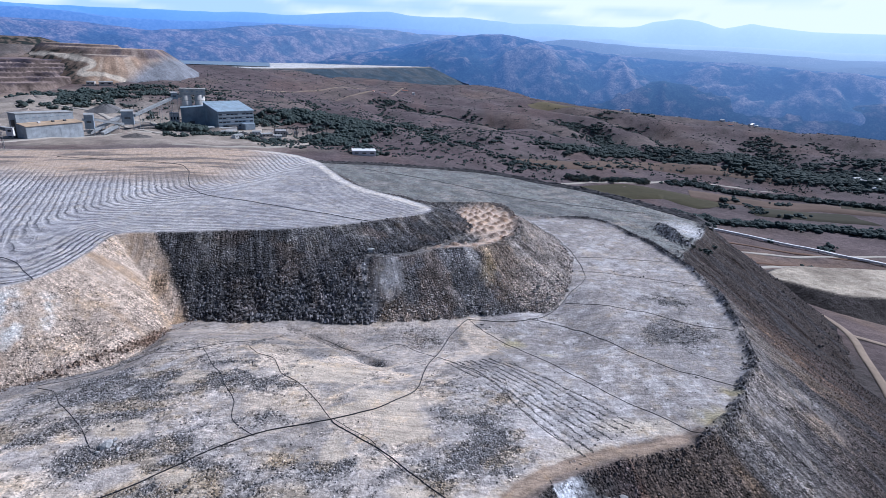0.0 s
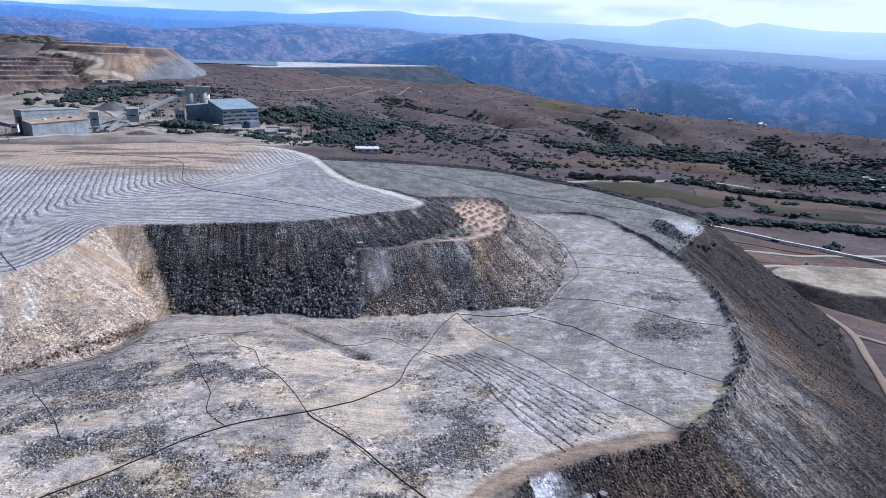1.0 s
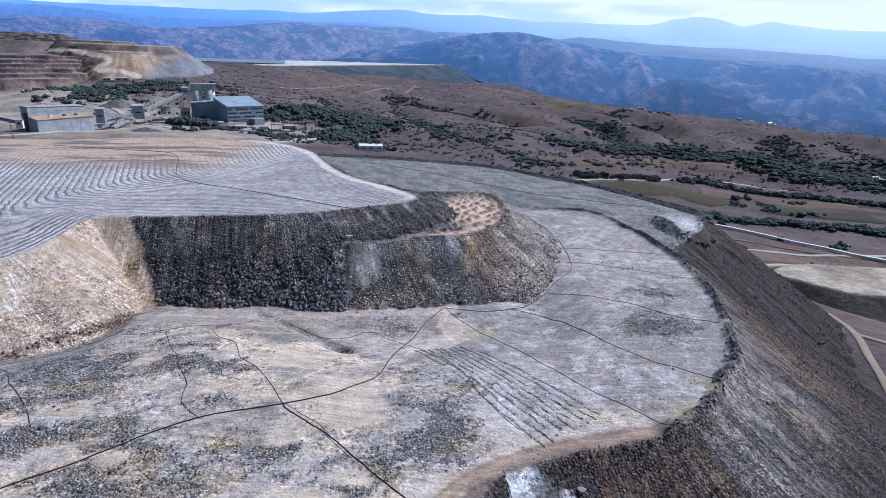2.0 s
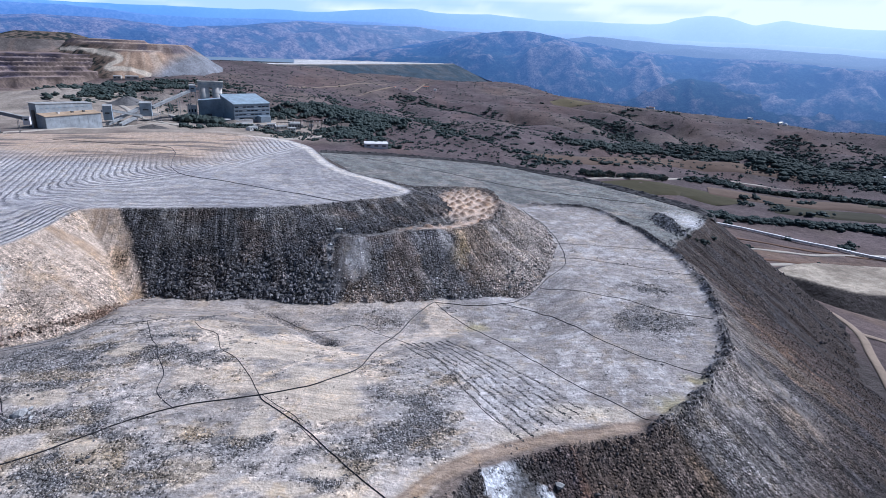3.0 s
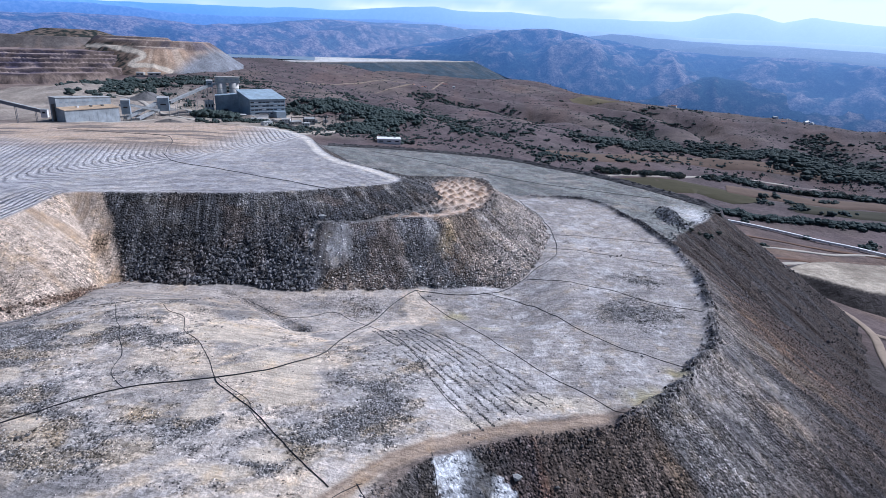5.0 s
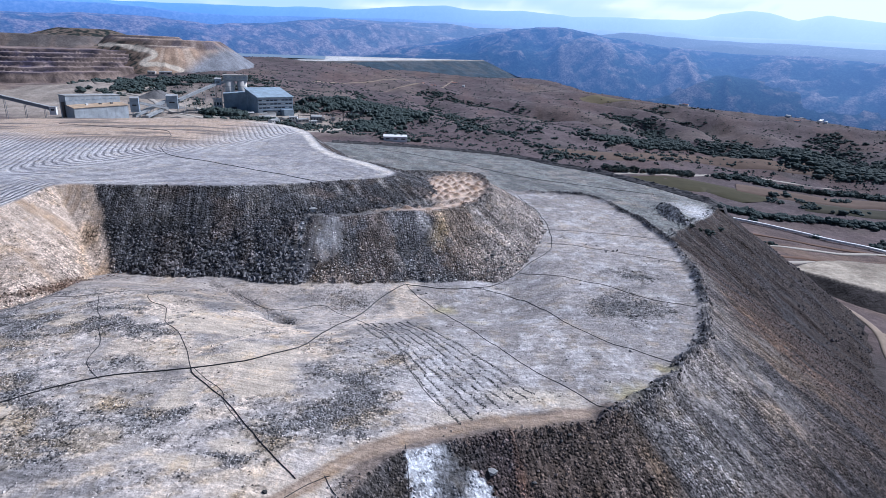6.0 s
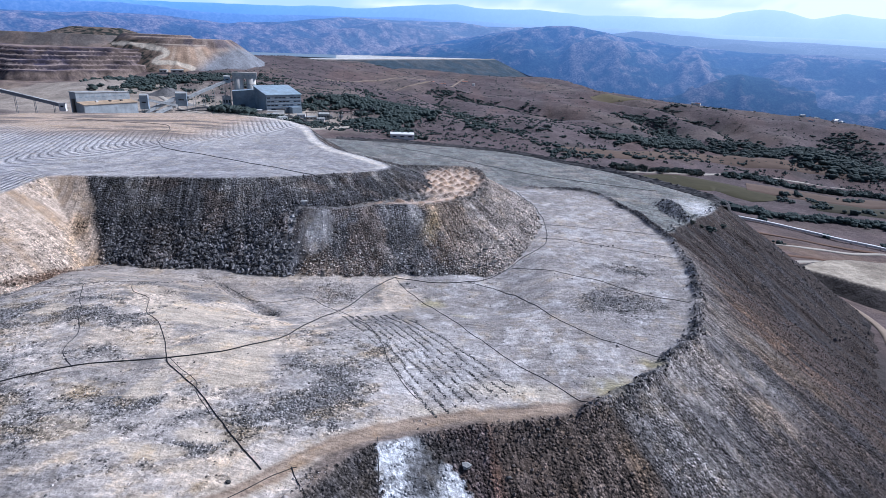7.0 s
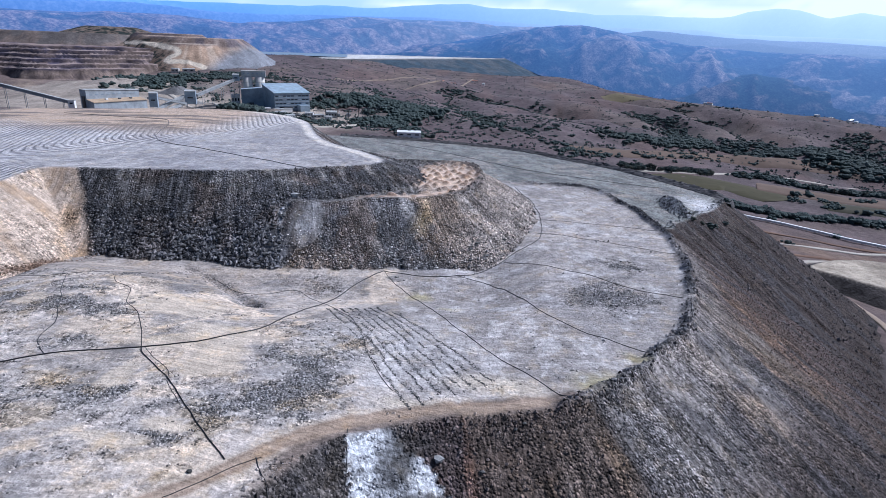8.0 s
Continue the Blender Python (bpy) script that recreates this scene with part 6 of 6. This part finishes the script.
# small heaps of ore and spoil round the mill
def pile(name, label, x, y, r, h, colour, seed):
    a, q = np.meshgrid(np.linspace(0, 2 * np.pi, 40), np.linspace(0, 1, 14))
    bump_h = fbm(np.cos(a) * 3 + q * 2, np.sin(a) * 3, 4, seed)
    px, py = x + r * (0.8 + 0.5 * bump_h) * q * np.cos(a) * 1.3, y + r * (0.8 + 0.5 * bump_h) * q * np.sin(a)
    pz = land(px, py) - 0.4 + h * np.clip(1 - q ** 1.2, 0, 1) * (0.75 + 0.5 * bump_h)
    tn = np.asarray(colour) * (0.7 + 0.6 * fbm(px / 2, py / 2, 3, seed + 1))[..., None]
    return tagged(new(name, mesh_of(name, np.stack([px, py, pz], -1).reshape(-1, 3), grid_faces(14, 40), ROCK, tn.reshape(-1, 3), True)), label, "stockpile", "small heaps by the mill")


for k, (x, y, r, h, c) in enumerate([(-432, 612, 15, 7, (0.075, 0.07, 0.07)), (-488, 857, 22, 9, (0.17, 0.165, 0.165)), (-472, 930, 20, 6, (0.26, 0.225, 0.2)), (-281, 740, 14, 5, (0.22, 0.19, 0.165)), (-425, 784, 16, 5, (0.2, 0.195, 0.19)),
                                     (-380, 690, 12, 4, (0.3, 0.25, 0.21)), (-340, 650, 14, 4, (0.12, 0.11, 0.105)), (-560, 800, 30, 7, (0.36, 0.31, 0.27)), (-640, 930, 40, 8, (0.34, 0.29, 0.25)), (-500, 720, 26, 7, (0.3, 0.26, 0.225))]):
    pile("ore_pile" if sum(c) < 0.6 else "earth_mound", "low heap of dark ore on the mill yard" if sum(c) < 0.6 else "low heap of pale earth beside the mill", x, y, r, h, c, 420 + 3 * k)

# parked cars by the mill
TYRE = plain("tyre_rubber", (0.02, 0.02, 0.02), 0.85)


def car(x, y, turn, paint):
    e = thing("parked_car", "small parked car on the dusty mill yard", "car", (x, y, on_land(x, y) + 0.5), turn, "cars by the mill")
    boxes("body", [((0, 0, 0.62), (4.3, 1.75, 0.7))], paint, e, "", 0.15)
    boxes("cabin", [((-0.2, 0, 1.2), (2.3, 1.55, 0.55))], GLASS, e, "", 0.14)
    for sx in (-1.3, 1.3):
        for sy in (-0.8, 0.8):
            bm = bmesh.new()
            bmesh.ops.create_cone(bm, cap_ends=True, segments=12, radius1=0.34, radius2=0.34, depth=0.24, matrix=Matrix.LocRotScale(Vector((sx, sy, 0.34)), Euler((math.pi / 2, 0, 0)), None))
            wheel = part("wheel", bm, TYRE, e)
            bm = bmesh.new()
            bmesh.ops.create_cone(bm, cap_ends=True, segments=10, radius1=0.2, radius2=0.2, depth=0.26, matrix=Matrix.LocRotScale(Vector((sx, sy, 0.34)), Euler((math.pi / 2, 0, 0)), None))
            part("rim", bm, STEEL, wheel)


for k in range(10):
    car(-252 + k * 5.5, 728 + 3 * math.sin(k * 2.1), 60 + 9 * math.sin(k * 3.3), (WHITE, STEEL, WALL, TILE)[k % 4])

# white pipe bridge over the fields
CV = curve_through([(205, 492), (228, 474), (262, 448), (296, 414), (316, 392), (340, 366), (380, 330)], False, 9)
bridge = thing("overland_conveyor", "long white covered overland conveyor on low supports", "conveyor", (0, 0, 0))
for i in range(len(CV) - 1):
    (ax, ay), (bx, by) = CV[i][:2], CV[i + 1][:2]
    za, zb = on_land(ax, ay) + 0.7, on_land(bx, by) + 0.7
    nx, ny = -(by - ay), bx - ax
    ll = math.hypot(nx, ny)
    nx, ny = nx / ll * 1.1, ny / ll * 1.1
    slab("cover", [(ax - nx, ay - ny, za + 1.6), (bx - nx, by - ny, zb + 1.6), (bx + nx, by + ny, zb + 1.6), (ax + nx, ay + ny, za + 1.6)], 1.5, WHITE, bridge)
    boxes("support", [((ax, ay, za - 0.7), (0.3, 1.0, 1.6))], STEEL, bridge)

# houses of the villages
vr = random.Random(4)
for x, y, n, spread in [(626, 800, 4, 25), (980, 1850, 6, 60), (1180, 1750, 7, 90), (1350, 1830, 8, 110), (700, 2080, 3, 40), (880, 2080, 3, 50), (-220, 1990, 2, 40), (-120, 2080, 2, 40)]:
    for _ in range(n):
        hx0, hy0 = x + vr.uniform(-spread, spread), y + vr.uniform(-spread, spread)
        house("village_house", "small pale house with a light pitched roof in the valley", (hx0, hy0, on_land(hx0, hy0)), vr.uniform(0, 180), (vr.uniform(8, 12 if y < 900 else 26), vr.uniform(6, 10), vr.uniform(3, 6)), WHITE, vr.choice((WHITE, ROOF_GREY, WHITE, TILE)), "house", 1.6, 3, "village houses")


# ---------------------------------------------------------------- trees and scrub
def foliage(name, colour):
    """Leaves: mottled by clump and by tree."""
    m, t, b = nodes_of(name)
    info_n = t.nodes.new("ShaderNodeObjectInfo")
    geo = t.nodes.new("ShaderNodeNewGeometry")
    a = mixed(t, tuple(k * 0.8 for k in colour), tuple(k * 1.25 for k in colour), geo.outputs["Random Per Island"])
    c = mixed(t, a, (colour[0] * 1.9, colour[1] * 1.25, colour[2] * 0.9), ramp(t, info_n.outputs["Random"], 0.4, 1.0, 0, 0.6))
    t.links.new(mixed(t, c, tuple(k * 0.6 for k in colour), ramp(t, tex_noise(t, 1.4, 4), 0.45, 0.7, 0, 0.5)), b.inputs["Base Color"])
    b.inputs["Roughness"].default_value, b.inputs["Specular IOR Level"].default_value = 0.85, 0.2
    return m


LEAF = foliage("oak_leaves", (0.050, 0.072, 0.070))
BARK = plain("bark", (0.10, 0.075, 0.055), 0.95, 0, 5.0, 0.3)


def clumps(n, spread, size, squash=0.8):
    """Leaf clumps round a crown's middle: uneven, with gaps."""
    out = []
    for k in range(n):
        d = rng.normal(size=3)
        d /= np.linalg.norm(d)
        r = 0.45 + 0.55 * rng.random() ** 0.5
        c = d * r * np.array([spread, spread, spread * squash]) * (0.8 + 0.5 * rng.random())
        out.append(ICO * (1 + 0.7 * (rng.random((12, 1)) - 0.5)) * size * (0.6 + 0.8 * rng.random()) * np.array([1, 1, 0.75]) + c)
    return np.array(out)


tree_kinds = []
for k in range(5):
    trunk_bm = bmesh.new()
    bmesh.ops.create_cone(trunk_bm, cap_ends=True, segments=7, radius1=0.10, radius2=0.045, depth=0.7, matrix=Matrix.Translation((0, 0, 0.25)))
    for j in range(4):
        bmesh.ops.create_cone(trunk_bm, cap_ends=True, segments=5, radius1=0.035, radius2=0.012, depth=0.55, matrix=pose(0.0, 0.0, 0.42, 0, 38, 90 * j + 25 * k) @ Matrix.Translation((0, 0, 0.25)))
    trunk_me = bpy.data.meshes.new("trunk")
    trunk_bm.to_mesh(trunk_me)
    trunk_bm.free()
    trunk_me.materials.append(BARK)
    c = clumps(46, 0.48, 0.132) + np.array([0, 0, 0.62])
    f = (np.arange(len(c))[:, None, None] * 12 + ICO_F[None]).reshape(-1, 3)
    tree_kinds.append((trunk_me, mesh_of("crown", c.reshape(-1, 3), f, LEAF)))


def stand(line, n, width, rngs):
    p = curve_through(line, False, 4.0)
    i = rngs.integers(0, len(p), n)
    return p[i][:, :2] + rngs.normal(size=(n, 2)) * width


tr = np.random.default_rng(11)
near, far = [], []
BELTS = [  # line, number, half breadth, height, near enough to count
    ([(158, 665), (208, 674), (261, 705)], 110, 4, 9, 1), ([(300, 721), (346, 734), (368, 690), (428, 693), (461, 667), (498, 652), (540, 610)], 420, 5, 9, 1),
    ([(220, 530), (263, 511), (297, 504), (325, 499), (365, 496), (398, 478), (450, 450)], 300, 4, 9, 1), ([(352, 625), (345, 590), (331, 562)], 14, 3, 7, 1), ([(396, 637), (415, 637)], 6, 3, 8, 1), ([(300, 425), (318, 432)], 6, 3, 7, 1),
    ([(-11, 770), (19, 760), (57, 764), (94, 751), (104, 712)], 60, 16, 6.5, 1),
    ([(199, 893), (276, 909), (376, 953), (448, 920), (507, 875), (561, 847), (640, 790)], 1150, 24, 9, 0), ([(374, 1203), (421, 1131), (461, 1062), (460, 968)], 260, 16, 9, 0),
    ([(341, 1679), (420, 1634), (436, 1512), (388, 1210)], 260, 16, 9, 0), ([(273, 1326), (371, 1373), (388, 1210)], 90, 14, 8, 0), ([(580, 1381), (491, 1084), (511, 991)], 300, 18, 9, 0), ([(856, 1538), (795, 1368), (615, 981)], 380, 30, 8, 0),
    ([(-162, 1733), (-61, 1701), (36, 1609), (109, 1518), (173, 1428)], 120, 12, 8, 0), ([(-61, 1032), (-14, 945), (12, 862), (54, 846), (97, 860)], 90, 14, 7, 0), ([(498, 1813), (631, 1953), (723, 1997)], 60, 12, 9, 0),
    ([(-240, 890), (-205, 905), (-170, 920), (-130, 860), (-105, 820)], 420, 22, 11, 0), ([(-139, 700), (-122, 745), (-100, 820)], 150, 13, 9, 0), ([(-127, 738), (-104, 681), (-75, 660)], 45, 12, 7, 0), ([(-640, 930), (-624, 960), (-640, 1060), (-590, 1050), (-540, 915), (-590, 940)], 190, 32, 10, 0), ([(-552, 1121), (-483, 1030)], 60, 16, 8, 0), ([(-764, 1427), (-673, 1461)], 60, 14, 9, 0), ([(-352, 752), (-338, 752), (-322, 748), (-304, 738)], 120, 5, 11, 0),
    ([(-330, 690), (-280, 700), (-230, 690), (-180, 660)], 70, 9, 6, 0), ([(-300, 850), (-270, 835), (-240, 830)], 50, 12, 8, 0), ([(-636, 1480), (-560, 1400), (-480, 1250), (-380, 900)], 80, 30, 7, 0), ([(100, 700), (150, 740), (240, 780), (330, 840)], 60, 14, 6, 0),
    ([(460, 1250), (620, 1180), (760, 1120)], 120, 60, 7, 0), ([(560, 900), (680, 900), (820, 960)], 260, 45, 8, 0), ([(560, 1000), (660, 1100), (760, 1300)], 220, 45, 8, 0)]
for line, n, w, h, close in BELTS:
    for q in stand(line, n, w, tr):
        (near if close else far).append((q[0], q[1], h * (0.36 + 0.46 * tr.random()) * (1 if close else 1.22)))
for x, y, h in [(328, 632, 7.5), (347, 645, 7), (308, 590, 6), (313, 584, 5), (352, 550, 8), (371, 560, 7), (245, 480, 5), (272, 440, 4), (221, 398, 4), (262, 372, 4), (322, 371, 5), (300, 350, 4)]:
    near.append((x, y, h))
for line, depth, breadth in GULLIES:
    for q in stand(line, int(11.0 * depth), breadth * 0.34, tr):
        far.append((q[0], q[1], 3.0 + 4.5 * tr.random()))
# single oaks and bushes over the whole hillside
woods = len(far)
while len(far) < woods + 8500:
    a, r = radians(tr.uniform(-30, 44)), 650 * (4.0 ** tr.random())
    x, y = 15 + r * math.sin(a), 5 + r * math.cos(a)
    if fbm(np.array([x / 130]), np.array([y / 130]), 3, 401)[0] + 0.5 * tr.random() > 0.62 and not (x < -200 and 560 < y < 800) and not (150 < x < 560 and y < 760):
        far.append((x, y, tr.uniform(1.4, 4.2)))

for i, (x, y, h) in enumerate(near[:300]):
    k = i % 5
    h *= 0.9
    m = Matrix.LocRotScale((x, y, on_land(x, y) - 0.2), Euler((0, 0, tr.random() * 6.28)), (h * (0.85 + 0.4 * tr.random()), h * (0.85 + 0.4 * tr.random()), h))
    t_ob = tagged(new("tree", tree_kinds[k][0]), "round dark green oak in the dry valley" if h > 6 else "low dark green bush on the dry slope", "tree", "valley trees")
    t_ob.matrix_basis = m
    c_ob = new("crown", tree_kinds[k][1])
    c_ob.parent = t_ob


def thicket(name, label, pts, n_clumps, shape, shape_f, size=1.0):
    """Many small trees in one mesh, each of a few uneven clumps."""
    pts = np.array(pts)
    n, k = len(pts), len(shape)
    base = np.stack([pts[:, 0], pts[:, 1], land(pts[:, 0], pts[:, 1])], -1)[:, None]
    out = []
    for _ in range(n_clumps):
        o = rng.normal(size=(n, 1, 3)) * np.array([0.40, 0.40, 0.11])
        out.append((shape[None] * (1 + 0.5 * (rng.random((n, k, 1)) - 0.5)) * np.array([1.3, 1.3, 0.95]) * size * (0.22 + 0.2 * rng.random((n, 1, 1))) + o + np.array([0, 0, 0.32])) * pts[:, 2][:, None, None] + base)
    c = np.concatenate(out)
    f = (np.arange(len(c))[:, None, None] * k + shape_f[None]).reshape(-1, 3)
    return tagged(new(name, mesh_of(name, c.reshape(-1, 3), f, LEAF)), label, "woods", kind="stuff")


thicket("hedge_trees", "dark green hedge trees between the valley fields", near[300:], 11, ICO, ICO_F, 0.75)
thicket("far_woods", "dark green belts of oak wood in the valley", far[:woods], 7, ICO, ICO_F, 0.95)
thicket("far_scrub", "small dark bushes scattered over brown hills", far[woods:], 3, OCT, OCT_F)
for x, y, s in [(104, 204, 2.6), (112, 215, 1.6), (96, 200, 1.4), (120, 240, 2.0), (123, 252, 2.2), (100, 202, 1.2)]:
    z = float(heap(np.array([float(x)]), np.array([float(y)]))[0][0])
    b = tagged(new("bush", tree_kinds[int(x) % 5][1]), "dark bush growing on the stony slope", "bush", "bushes on the heap")
    b.matrix_basis = Matrix.LocRotScale((x, y, z - s * 0.2), None, (s * 1.3, s * 1.3, s))
